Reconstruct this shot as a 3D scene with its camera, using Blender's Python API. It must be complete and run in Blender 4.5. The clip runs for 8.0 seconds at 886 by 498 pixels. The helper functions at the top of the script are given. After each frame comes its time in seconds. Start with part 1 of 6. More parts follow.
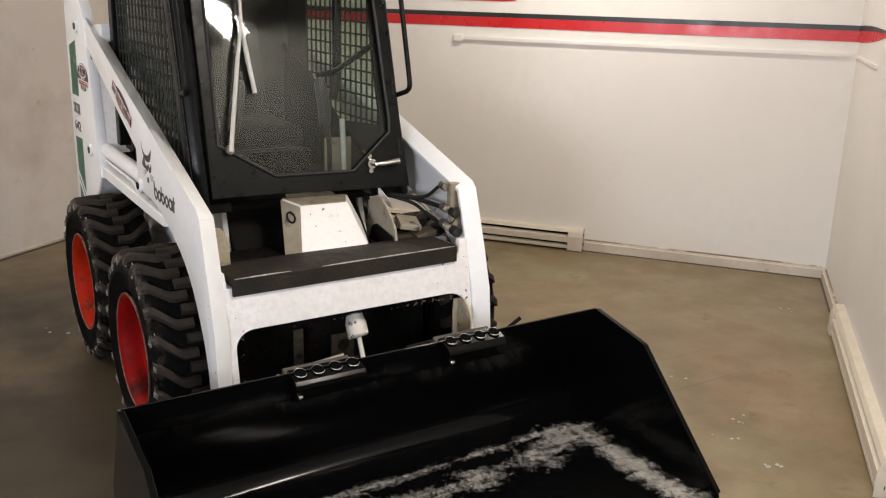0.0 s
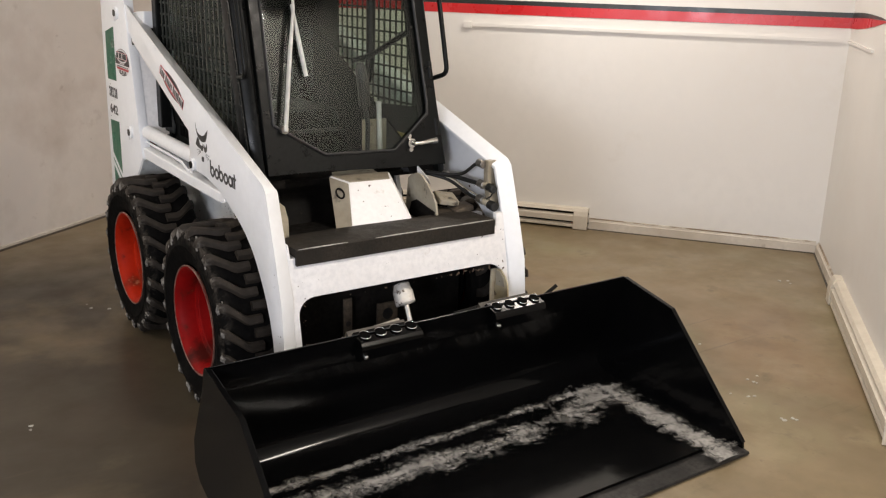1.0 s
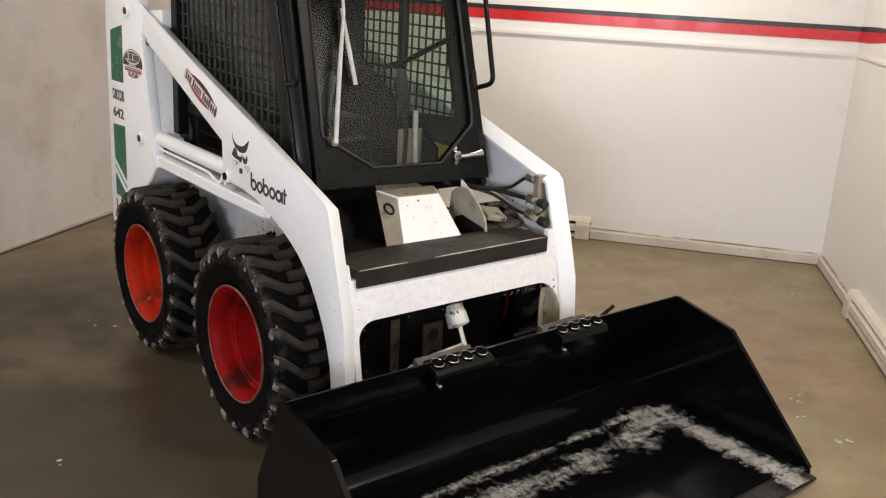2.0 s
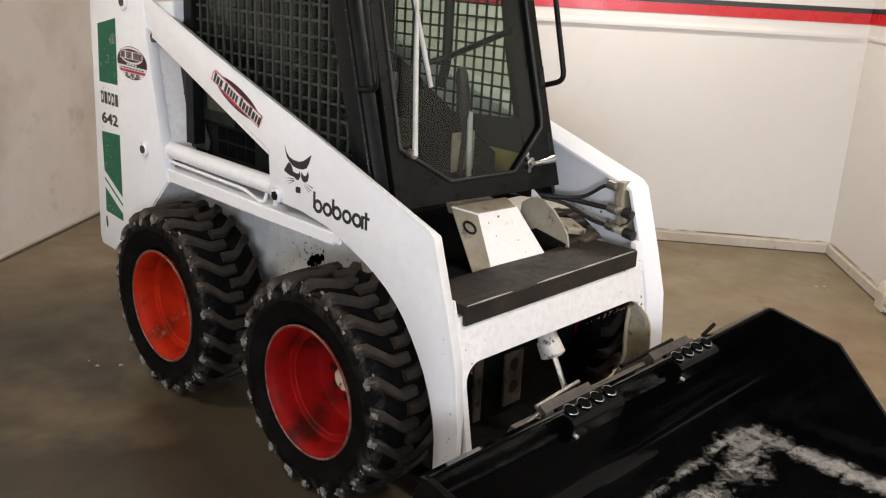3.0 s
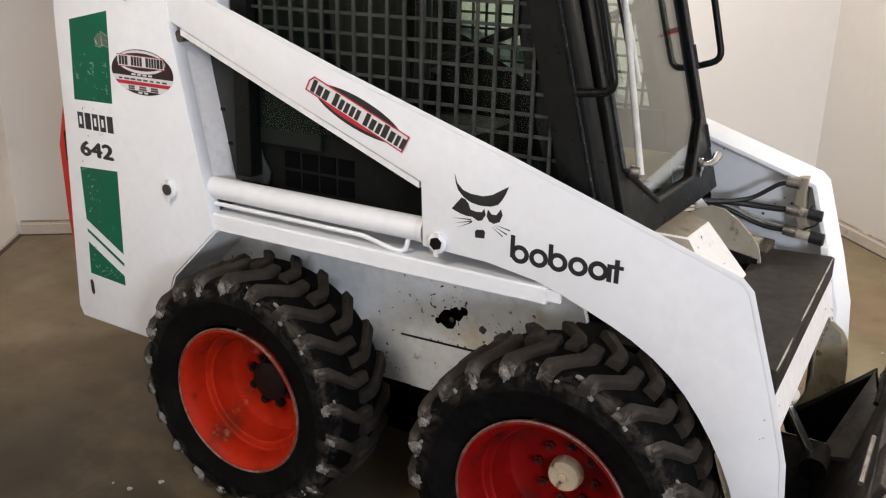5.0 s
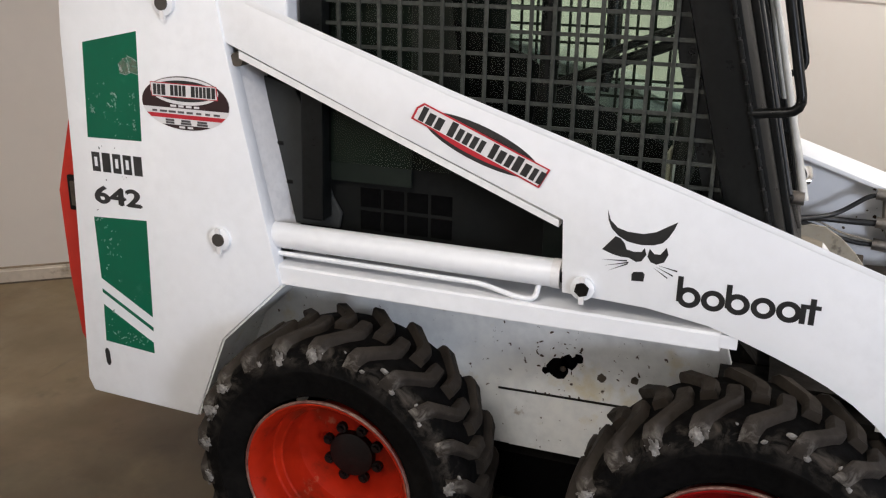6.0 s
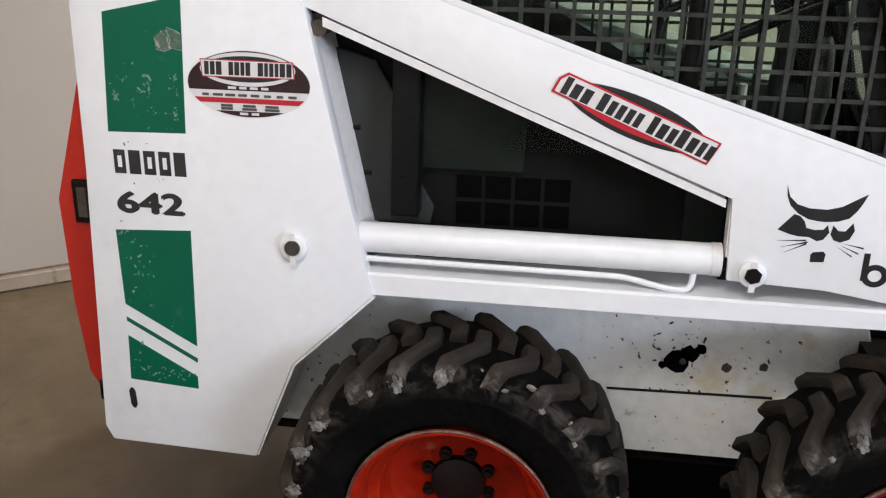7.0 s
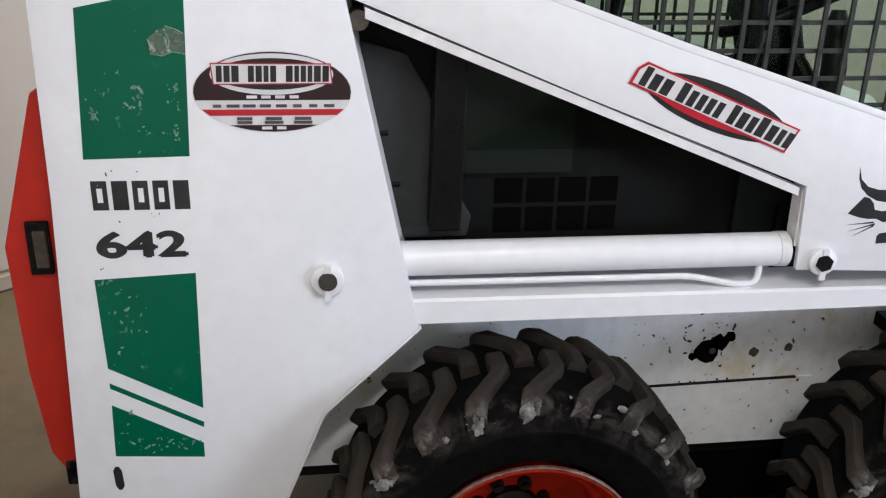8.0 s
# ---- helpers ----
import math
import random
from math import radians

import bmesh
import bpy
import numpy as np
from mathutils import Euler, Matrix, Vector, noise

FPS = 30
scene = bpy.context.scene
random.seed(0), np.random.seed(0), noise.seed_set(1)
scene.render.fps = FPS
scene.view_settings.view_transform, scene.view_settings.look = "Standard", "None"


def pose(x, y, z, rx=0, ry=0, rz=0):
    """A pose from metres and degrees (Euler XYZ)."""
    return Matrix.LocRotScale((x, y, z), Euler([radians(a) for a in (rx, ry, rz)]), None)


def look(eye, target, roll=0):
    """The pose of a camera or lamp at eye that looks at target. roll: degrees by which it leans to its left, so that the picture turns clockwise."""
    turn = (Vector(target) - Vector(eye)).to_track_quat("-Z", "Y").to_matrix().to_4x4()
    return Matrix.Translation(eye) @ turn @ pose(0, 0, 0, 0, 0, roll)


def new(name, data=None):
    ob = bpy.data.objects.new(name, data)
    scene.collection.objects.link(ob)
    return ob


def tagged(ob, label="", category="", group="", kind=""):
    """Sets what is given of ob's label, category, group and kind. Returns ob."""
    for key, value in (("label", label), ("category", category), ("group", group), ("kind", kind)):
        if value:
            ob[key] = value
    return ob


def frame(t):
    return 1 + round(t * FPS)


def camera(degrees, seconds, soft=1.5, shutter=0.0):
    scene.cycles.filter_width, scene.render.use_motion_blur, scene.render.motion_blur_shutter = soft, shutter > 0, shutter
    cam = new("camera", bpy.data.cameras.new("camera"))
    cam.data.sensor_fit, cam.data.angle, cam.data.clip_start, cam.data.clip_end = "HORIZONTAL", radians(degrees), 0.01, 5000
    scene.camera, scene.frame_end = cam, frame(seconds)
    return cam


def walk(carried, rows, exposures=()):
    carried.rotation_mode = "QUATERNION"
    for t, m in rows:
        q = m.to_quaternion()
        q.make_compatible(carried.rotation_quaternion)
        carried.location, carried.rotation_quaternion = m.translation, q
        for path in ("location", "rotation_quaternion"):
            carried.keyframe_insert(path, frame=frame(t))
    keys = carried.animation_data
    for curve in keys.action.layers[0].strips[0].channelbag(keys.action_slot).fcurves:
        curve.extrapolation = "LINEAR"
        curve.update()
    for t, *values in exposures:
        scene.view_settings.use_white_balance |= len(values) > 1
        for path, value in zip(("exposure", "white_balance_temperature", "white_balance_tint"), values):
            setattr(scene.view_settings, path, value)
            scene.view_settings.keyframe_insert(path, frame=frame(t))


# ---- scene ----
cam = camera(51.7, 8.0, soft=1.2)
PATH = [
    (0.0, (-1.463, -2.915, 1.712), (-0.423, -1.300, 1.156), 1.5),
    (0.5, (-1.638, -3.024, 1.713), (-0.592, -1.417, 1.145), 1.3),
    (1.0, (-1.837, -2.969, 1.713), (-0.746, -1.396, 1.134), 1.6),
    (2.5, (-2.234, -2.164, 1.724), (-0.942, -0.753, 1.138), 3.4),
    (3.0, (-2.338, -1.749, 1.714), (-0.963, -0.431, 1.105), 3.0),
    (3.5, (-2.377, -1.395, 1.682), (-0.945, -0.150, 1.050), 2.4),
    (4.0, (-2.392, -1.051, 1.707), (-0.911, 0.108, 1.026), 1.7),
    (4.5, (-2.451, -0.672, 1.676), (-0.881, 0.365, 1.000), 1.6),
    (6.0, (-2.431, 0.423, 1.626), (-0.647, 1.066, 0.989), 1.0),
    (6.5, (-2.397, 0.815, 1.606), (-0.556, 1.253, 0.958), 1.3),
    (7.0, (-2.296, 1.150, 1.565), (-0.436, 1.406, 0.876), 0.9),
    (7.5, (-2.134, 1.430, 1.600), (-0.289, 1.480, 0.832), 0.7),
    (8.0, (-2.047, 1.718, 1.574), (-0.214, 1.460, 0.817), 1.3),
]
walk(cam, [(t, look(eye, target, roll)) for t, eye, target, roll in PATH], [(0.0, 0.03, 6300, 10), (1.0, 0.10, 6250, 10), (3.5, 0.16, 6130, 10), (4.5, 0.19, 6070, 10), (6.5, 0.30, 5850, 10), (7.4, 0.36, 5720, 10), (8.0, 0.23, 5600, 10)])

# ---------------------------------------------------------------- light
world = bpy.data.worlds.new("world")
scene.world = world
world.use_nodes = True
world.node_tree.nodes["Background"].inputs[0].default_value = (0.02, 0.02, 0.022, 1)
CEILING = 2.85


def lamp(name, place, size_x, size_y, watts, colour, turn=0):
    light = bpy.data.lights.new(name, "AREA")
    light.shape, light.size, light.size_y = "RECTANGLE", size_x, size_y
    light.energy, light.color = watts, colour
    ob = new(name, light)
    ob.matrix_world = pose(*place, 0, 0, turn)
    return ob


WARM = (1.0, 0.89, 0.76)
DAY = (0.92, 0.93, 1.0)
LAMPS = [(0.60, -1.70, 62), (1.95, 1.1, 34), (-2.35, 1.35, 32)]

for lx, ly, watts in LAMPS:
    lamp("tube_light", (lx, ly, CEILING - 0.125), 1.15, 0.16, watts, WARM, 128)

# daylight through the window of the front wall, behind the camera
daylight = lamp("window_daylight", (0, 0, 0), 1.30, 0.90, 130, DAY)
daylight.matrix_world = look((-4.42, -3.97, 1.60), (-4.42 + 0.789, -3.97 + 0.614, 1.60))

# ---------------------------------------------------------------- materials


def node(tree, kind, **values):
    n = tree.nodes.new(kind)
    for key, value in values.items():
        n.inputs[key.replace("_", " ")].default_value = value
    return n


def rgb(c):
    return (*c, 1) if len(c) == 3 else c


def mix_colour(tree, factor, a, b, blend="MIX"):
    n = tree.nodes.new("ShaderNodeMix")
    n.data_type, n.blend_type = "RGBA", blend
    for slot, value in ((0, factor), (6, a), (7, b)):
        if isinstance(value, (tuple, float, int)):
            n.inputs[slot].default_value = rgb(value) if isinstance(value, tuple) else value
        else:
            tree.links.new(value, n.inputs[slot])
    return n.outputs[2]


def noise_mask(tree, coords, scale, low, high, detail=4.0, rough=0.55, distortion=0.0):
    n = node(tree, "ShaderNodeTexNoise", Scale=scale, Detail=detail, Roughness=rough, Distortion=distortion)
    tree.links.new(coords, n.inputs["Vector"])
    r = tree.nodes.new("ShaderNodeMapRange")
    r.inputs["From Min"].default_value, r.inputs["From Max"].default_value = low, high
    tree.links.new(n.outputs[0], r.inputs[0])
    return r.outputs[0]


def material(name, base, second=None, scale=3.0, grain=40.0, grain_amount=0.08, rough=0.5, rough_var=0.1,
             metal=0.0, bump=0.0, bump_scale=80.0, spots=(), coat=0.0, spec=0.5):
    """A surface with slow colour changes, fine grain, optional stains (colour, scale, low, high) and relief."""
    m = bpy.data.materials.new(name)
    m.use_nodes = True
    t = m.node_tree
    b = t.nodes["Principled BSDF"]
    co = t.nodes.new("ShaderNodeTexCoord").outputs["Object"]
    col = mix_colour(t, noise_mask(t, co, scale, 0.35, 0.65), base, second or tuple(c * 0.88 for c in base))
    dark = tuple(c * (1 - 2 * grain_amount) for c in base)
    col = mix_colour(t, noise_mask(t, co, grain, 0.4, 0.75), col, dark)
    for colour, s, low, high in spots:
        col = mix_colour(t, noise_mask(t, co, s, low, high, 6.0, 0.6), col, colour)
    t.links.new(col, b.inputs["Base Color"])
    rr = t.nodes.new("ShaderNodeMapRange")
    rr.inputs["To Min"].default_value, rr.inputs["To Max"].default_value = rough - rough_var, rough + rough_var
    t.links.new(noise_mask(t, co, scale * 4, 0.3, 0.7), rr.inputs[0])
    t.links.new(rr.outputs[0], b.inputs["Roughness"])
    b.inputs["Metallic"].default_value = metal
    b.inputs["Coat Weight"].default_value = coat
    b.inputs["Specular IOR Level"].default_value = spec
    if bump:
        bp = node(t, "ShaderNodeBump", Strength=bump, Distance=0.002)
        nz = node(t, "ShaderNodeTexNoise", Scale=bump_scale, Detail=5.0)
        t.links.new(co, nz.inputs["Vector"])
        t.links.new(nz.outputs[0], bp.inputs["Height"])
        t.links.new(bp.outputs[0], b.inputs["Normal"])
    return m


WHITE = material("white_paint", (0.86, 0.87, 0.885), (0.82, 0.83, 0.85), 4, 30, 0.03, 0.38, 0.06, bump=0.05, bump_scale=60)
WORN_WHITE = material("worn_white_paint", (0.84, 0.83, 0.83), (0.79, 0.77, 0.76), 6, 45, 0.08, 0.5, 0.1, bump=0.15, bump_scale=90,
                      spots=[((0.08, 0.055, 0.035), 30, 0.755, 0.77), ((0.42, 0.37, 0.32), 9, 0.68, 0.84), ((0.20, 0.17, 0.15), 3.6, 0.72, 0.84)])
COVER_WHITE = material("chipped_cover_white", (0.84, 0.83, 0.82), (0.80, 0.785, 0.77), 6, 45, 0.05, 0.4, 0.1, bump=0.1, bump_scale=70,
                       spots=[((0.40, 0.35, 0.28), 11, 0.66, 0.80), ((0.08, 0.055, 0.035), 40, 0.69, 0.71)])
DIRTY_WHITE = material("dirty_white_paint", (0.85, 0.87, 0.865), (0.80, 0.81, 0.785), 5, 30, 0.08, 0.5, 0.1, bump=0.15, bump_scale=70,
                       spots=[((0.66, 0.60, 0.43), 8, 0.60, 0.76), ((0.07, 0.045, 0.03), 46, 0.65, 0.69), ((0.30, 0.22, 0.12), 15, 0.66, 0.78)])
GRIMY = material("grimy_white_paint", (0.52, 0.47, 0.36), (0.32, 0.27, 0.19), 8, 60, 0.12, 0.55, 0.1, bump=0.3, bump_scale=90,
                 spots=[((0.04, 0.035, 0.03), 14, 0.56, 0.70)])
BLACK_CAB = material("black_cab_paint", (0.0040, 0.0044, 0.0042), (0.007, 0.0076, 0.0072), 5, 60, 0.15, 0.34, 0.1, bump=0.1, bump_scale=120, spec=0.15)
WIRE_PAINT = material("worn_wire_paint", (0.030, 0.033, 0.028), (0.055, 0.058, 0.050), 9, 80, 0.2, 0.5, 0.1, bump=0.2, bump_scale=120, spec=0.2)
BUCKET_BLACK = material("glossy_black_paint", (0.0022, 0.0022, 0.0024), (0.003, 0.003, 0.003), 6, 50, 0.2, 0.11, 0.03, bump=0.04, bump_scale=30, spec=0.15)
RUST_STAINED = material("rust_stained_plate", (0.50, 0.43, 0.29), (0.36, 0.28, 0.15), 9, 60, 0.12, 0.55, 0.1, bump=0.3, bump_scale=90,
                        spots=[((0.17, 0.09, 0.03), 11, 0.56, 0.72), ((0.05, 0.03, 0.018), 24, 0.63, 0.72)])
FLANK = material("stained_beige_paint", (0.31, 0.27, 0.20), (0.22, 0.185, 0.13), 7, 50, 0.1, 0.5, 0.1, bump=0.2, bump_scale=80,
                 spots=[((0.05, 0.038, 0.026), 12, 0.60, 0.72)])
CHIPPED = material("rust_chipped_white", (0.74, 0.71, 0.66), (0.55, 0.50, 0.43), 18, 60, 0.1, 0.5, 0.1, bump=0.4, bump_scale=60,
                   spots=[((0.07, 0.045, 0.03), 40, 0.58, 0.64)])
DUSTY_STEEL = material("dust_caked_steel", (0.075, 0.064, 0.053), (0.036, 0.031, 0.026), 9, 60, 0.2, 0.6, 0.1, bump=0.4, bump_scale=60,
                       spots=[((0.014, 0.012, 0.010), 14, 0.58, 0.70)])
WELL_WHITE = material("oil_stained_white", (0.42, 0.38, 0.30), (0.30, 0.26, 0.19), 7, 50, 0.1, 0.5, 0.1, bump=0.2, bump_scale=80,
                      spots=[((0.05, 0.04, 0.03), 16, 0.58, 0.68)])
RUSTY = material("rusty_brown_steel", (0.050, 0.040, 0.030), (0.10, 0.075, 0.05), 12, 60, 0.2, 0.6, 0.1, bump=0.5, bump_scale=70,
                 spots=[((0.22, 0.17, 0.12), 18, 0.62, 0.76)])
DARK = material("dark_greasy_steel", (0.007, 0.0065, 0.006), (0.014, 0.012, 0.010), 8, 60, 0.2, 0.6, 0.12, bump=0.5, bump_scale=60,
                spots=[((0.06, 0.047, 0.033), 16, 0.64, 0.80)], spec=0.1)
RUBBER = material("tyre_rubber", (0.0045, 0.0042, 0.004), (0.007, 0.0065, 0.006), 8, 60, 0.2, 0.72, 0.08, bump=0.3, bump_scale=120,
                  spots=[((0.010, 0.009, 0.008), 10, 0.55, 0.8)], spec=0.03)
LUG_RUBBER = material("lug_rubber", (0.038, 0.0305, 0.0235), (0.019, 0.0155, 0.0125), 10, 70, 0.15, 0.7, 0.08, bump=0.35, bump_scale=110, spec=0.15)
DRIED_SALT = material("dried_slush", (0.30, 0.285, 0.26), (0.10, 0.092, 0.082), 55, 160, 0.3, 0.8, 0.1, bump=0.8, bump_scale=150)
# one red paint twice: deeper for the shaded front rims, brighter for the rear
RIM_SHADED = material("rim_red_shaded", (0.265, 0.0052, 0.0048), (0.17, 0.0042, 0.0040), 6, 40, 0.1, 0.5, 0.08, bump=0.15, bump_scale=60, spec=0.08,
                   spots=[((0.055, 0.006, 0.004), 5, 0.55, 0.68), ((0.09, 0.011, 0.006), 13, 0.60, 0.74), ((0.20, 0.045, 0.02), 30, 0.66, 0.72)])
RIM_LIT = material("rim_red_lit", (0.41, 0.021, 0.0045), (0.32, 0.014, 0.0040), 6, 40, 0.1, 0.5, 0.08, bump=0.15, bump_scale=60, spec=0.08,
                      spots=[((0.13, 0.018, 0.006), 6, 0.56, 0.72), ((0.10, 0.012, 0.006), 13, 0.62, 0.75), ((0.34, 0.14, 0.075), 9, 0.66, 0.74)])
HUB_GRIME = material("greasy_dark_hub", (0.0040, 0.0030, 0.0028), (0.010, 0.004, 0.0035), 24, 80, 0.15, 0.55, 0.1, bump=0.3, spec=0.3)
RIM_DARK = material("grimy_rim_red", (0.075, 0.008, 0.005), (0.03, 0.006, 0.004), 30, 80, 0.1, 0.5, 0.1)
RIM_WORN = material("scuffed_rim_edge", (0.12, 0.016, 0.010), (0.24, 0.16, 0.12), 7, 60, 0.2, 0.5, 0.1, bump=0.3)
CREAM = material("cream_cap_paint", (0.66, 0.56, 0.38), (0.5, 0.40, 0.25), 20, 90, 0.1, 0.5, 0.1, bump=0.5, bump_scale=50,
                 spots=[((0.10, 0.06, 0.035), 26, 0.60, 0.66)])
RUBBER_GRIP = material("worn_black_grip", (0.017, 0.0142, 0.0112), (0.034, 0.028, 0.021), 7, 90, 0.2, 0.62, 0.1, bump=0.8, bump_scale=170, spec=0.25)
GRIP_WORN = material("bare_worn_edge", (0.55, 0.53, 0.48), (0.32, 0.30, 0.27), 30, 90, 0.2, 0.4, 0.1)
CHROME = material("bright_chrome", (0.75, 0.75, 0.74), (0.6, 0.6, 0.58), 10, 60, 0.1, 0.16, 0.06, metal=1.0)
CUT_STEEL = material("dark_worn_steel", (0.018, 0.017, 0.016), (0.05, 0.046, 0.042), 9, 60, 0.3, 0.5, 0.1, metal=0.5, bump=0.3)
STEEL = material("dull_steel", (0.36, 0.34, 0.31), (0.22, 0.19, 0.16), 25, 90, 0.2, 0.42, 0.1, metal=0.9, bump=0.2)
GREEN = material("green_decal_vinyl", (0.0, 0.115, 0.056), (0.0, 0.10, 0.049), 6, 50, 0.05, 0.34, 0.06, spec=0.3,
                 spots=[((0.20, 0.32, 0.27), 24, 0.66, 0.72), ((0.03, 0.16, 0.10), 8, 0.62, 0.72), ((0.50, 0.55, 0.52), 70, 0.69, 0.73), ((0.60, 0.62, 0.60), 17, 0.73, 0.76)])
BLACK_INK = material("black_vinyl", (0.012, 0.012, 0.012), (0.02, 0.02, 0.02), 20, 60, 0.1, 0.4, 0.05)
WORN_INK = material("scratched_black_vinyl", (0.015, 0.015, 0.015), (0.03, 0.03, 0.03), 20, 60, 0.1, 0.4, 0.05,
                    spots=[((0.5, 0.5, 0.48), 95, 0.71, 0.74)])
RED_INK = material("red_vinyl", (0.48, 0.012, 0.025), (0.42, 0.01, 0.02), 20, 60, 0.05, 0.35, 0.05)
DARK_RED_INK = material("maroon_vinyl", (0.016, 0.003, 0.004), (0.024, 0.003, 0.005), 20, 60, 0.05, 0.35, 0.05)
WHITE_INK = material("white_vinyl", (0.74, 0.73, 0.73), (0.70, 0.69, 0.69), 20, 60, 0.04, 0.35, 0.05)
GREY_INK = material("grey_print", (0.06, 0.055, 0.055), (0.12, 0.11, 0.11), 60, 120, 0.1, 0.4, 0.05)
TAIL_RED = material("tailgate_red_paint", (0.52, 0.026, 0.012), (0.42, 0.020, 0.010), 6, 40, 0.08, 0.45, 0.08, spec=0.25,
                    spots=[((0.08, 0.02, 0.015), 18, 0.66, 0.74)])
VINYL = material("black_seat_vinyl", (0.0045, 0.0042, 0.004), (0.007, 0.0065, 0.006), 8, 60, 0.2, 0.6, 0.08, spec=0.2)
# sheenless near-black for the unlit depth of holes and for added dark blocks
VOID = material("void_black", (0.002, 0.002, 0.002), None, 20, 80, 0.2, 0.9, 0.05, spec=0.05)
HOSE = material("black_hose", (0.012, 0.012, 0.012), None, 20, 80, 0.2, 0.5, 0.1)
YELLOW = material("yellow_sticker", (0.40, 0.33, 0.07), (0.28, 0.225, 0.04), 12, 60, 0.1, 0.5, 0.1)
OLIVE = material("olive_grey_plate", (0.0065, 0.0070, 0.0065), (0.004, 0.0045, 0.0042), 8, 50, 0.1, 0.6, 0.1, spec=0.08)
TANK = material("grey_black_plastic", (0.040, 0.042, 0.041), (0.028, 0.030, 0.029), 8, 50, 0.1, 0.6, 0.1, spec=0.15)
DUSTY_SHEEN_BLACK = material("dusty_sheen_black", (0.020, 0.0205, 0.020), (0.034, 0.0345, 0.033), 7, 60, 0.2, 0.26, 0.08, bump=0.12, bump_scale=60, spec=0.5,
                       spots=[((0.16, 0.16, 0.155), 34, 0.66, 0.74)])
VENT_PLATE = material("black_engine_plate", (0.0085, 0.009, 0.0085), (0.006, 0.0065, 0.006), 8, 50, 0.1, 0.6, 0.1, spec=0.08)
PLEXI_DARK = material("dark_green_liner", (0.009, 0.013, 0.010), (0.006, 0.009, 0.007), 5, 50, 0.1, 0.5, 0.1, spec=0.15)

WALL_PAINT = material("wall_paint", (0.78, 0.755, 0.72), (0.74, 0.71, 0.67), 0.7, 14, 0.02, 0.55, 0.08, bump=0.25, bump_scale=16,
                      spots=[((0.62, 0.57, 0.50), 1.3, 0.62, 0.85)])
STAINED_WALL = material("stained_wall_paint", (0.83, 0.78, 0.71), (0.78, 0.72, 0.645), 0.8, 10, 0.03, 0.6, 0.08, bump=0.4, bump_scale=12,
                        spots=[((0.60, 0.53, 0.45), 1.2, 0.50, 0.74), ((0.50, 0.43, 0.36), 3.4, 0.60, 0.80), ((0.42, 0.35, 0.28), 9.0, 0.66, 0.85)])
CEIL_PAINT = material("ceiling_paint", (0.78, 0.76, 0.72), (0.74, 0.71, 0.67), 1.0, 20, 0.03, 0.7, 0.08, bump=0.2, bump_scale=40)
TRIM_PAINT = material("trim_paint", (0.66, 0.60, 0.52), (0.52, 0.46, 0.38), 4, 30, 0.08, 0.5, 0.1, bump=0.3, bump_scale=40,
                      spots=[((0.25, 0.2, 0.15), 9, 0.62, 0.75)])
BROWN_LINE = material("mottled_brown_line", (0.34, 0.27, 0.19), (0.16, 0.115, 0.07), 5, 40, 0.2, 0.7, 0.1, bump=0.4, bump_scale=60,
                     spots=[((0.60, 0.55, 0.47), 3, 0.55, 0.66)])
HEATER_PAINT = material("heater_enamel", (0.66, 0.60, 0.50), (0.58, 0.52, 0.43), 4, 40, 0.05, 0.45, 0.08)
STRIPE_RED = material("stripe_red_paint", (0.58, 0.012, 0.014), (0.52, 0.010, 0.012), 2, 30, 0.05, 0.3, 0.06)
STRIPE_BLACK = material("stripe_black_paint", (0.016, 0.017, 0.014), (0.022, 0.022, 0.02), 2, 30, 0.1, 0.35, 0.06)
CONCRETE = material("sealed_concrete", (0.236, 0.178, 0.098), (0.160, 0.120, 0.066), 0.9, 16, 0.12, 0.42, 0.12, bump=0.15, bump_scale=30,
                    spots=[((0.240, 0.160, 0.088), 0.75, 0.53, 0.70), ((0.215, 0.185, 0.100), 1.1, 0.52, 0.70), ((0.30, 0.24, 0.15), 2.3, 0.54, 0.80), ((0.095, 0.070, 0.036), 1.5, 0.57, 0.80), ((0.10, 0.075, 0.04), 5.5, 0.61, 0.80), ((0.12, 0.09, 0.05), 24, 0.64, 0.80)])


def shoulder_dirt(m, low, high, x0, x1, r0, r1, scale, colour):
    """Dried slush smeared over the outer shoulder of a tyre, in ragged patches between two radii."""
    t = m.node_tree
    b = t.nodes["Principled BSDF"]
    co = t.nodes.new("ShaderNodeTexCoord").outputs["Object"]
    sep = t.nodes.new("ShaderNodeSeparateXYZ")
    t.links.new(co, sep.inputs[0])
    flat = t.nodes.new("ShaderNodeCombineXYZ")
    t.links.new(sep.outputs[1], flat.inputs[1])
    t.links.new(sep.outputs[2], flat.inputs[2])
    length = t.nodes.new("ShaderNodeVectorMath")
    length.operation = "LENGTH"
    t.links.new(flat.outputs[0], length.inputs[0])
    total = noise_mask(t, co, scale, low, high, 7.0, 0.65, 0.6)
    for value, a, z in ((sep.outputs[0], x0, x1), (length.outputs["Value"], r0, r1)):
        r = t.nodes.new("ShaderNodeMapRange")
        r.inputs["From Min"].default_value, r.inputs["From Max"].default_value = a, z
        t.links.new(value, r.inputs[0])
        mul = t.nodes.new("ShaderNodeMath")
        mul.operation = "MULTIPLY"
        t.links.new(r.outputs[0], mul.inputs[0])
        t.links.new(total, mul.inputs[1])
        total = mul.outputs[0]
    old = b.inputs["Base Color"].links[0].from_socket
    t.links.new(mix_colour(t, total, old, colour), b.inputs["Base Color"])


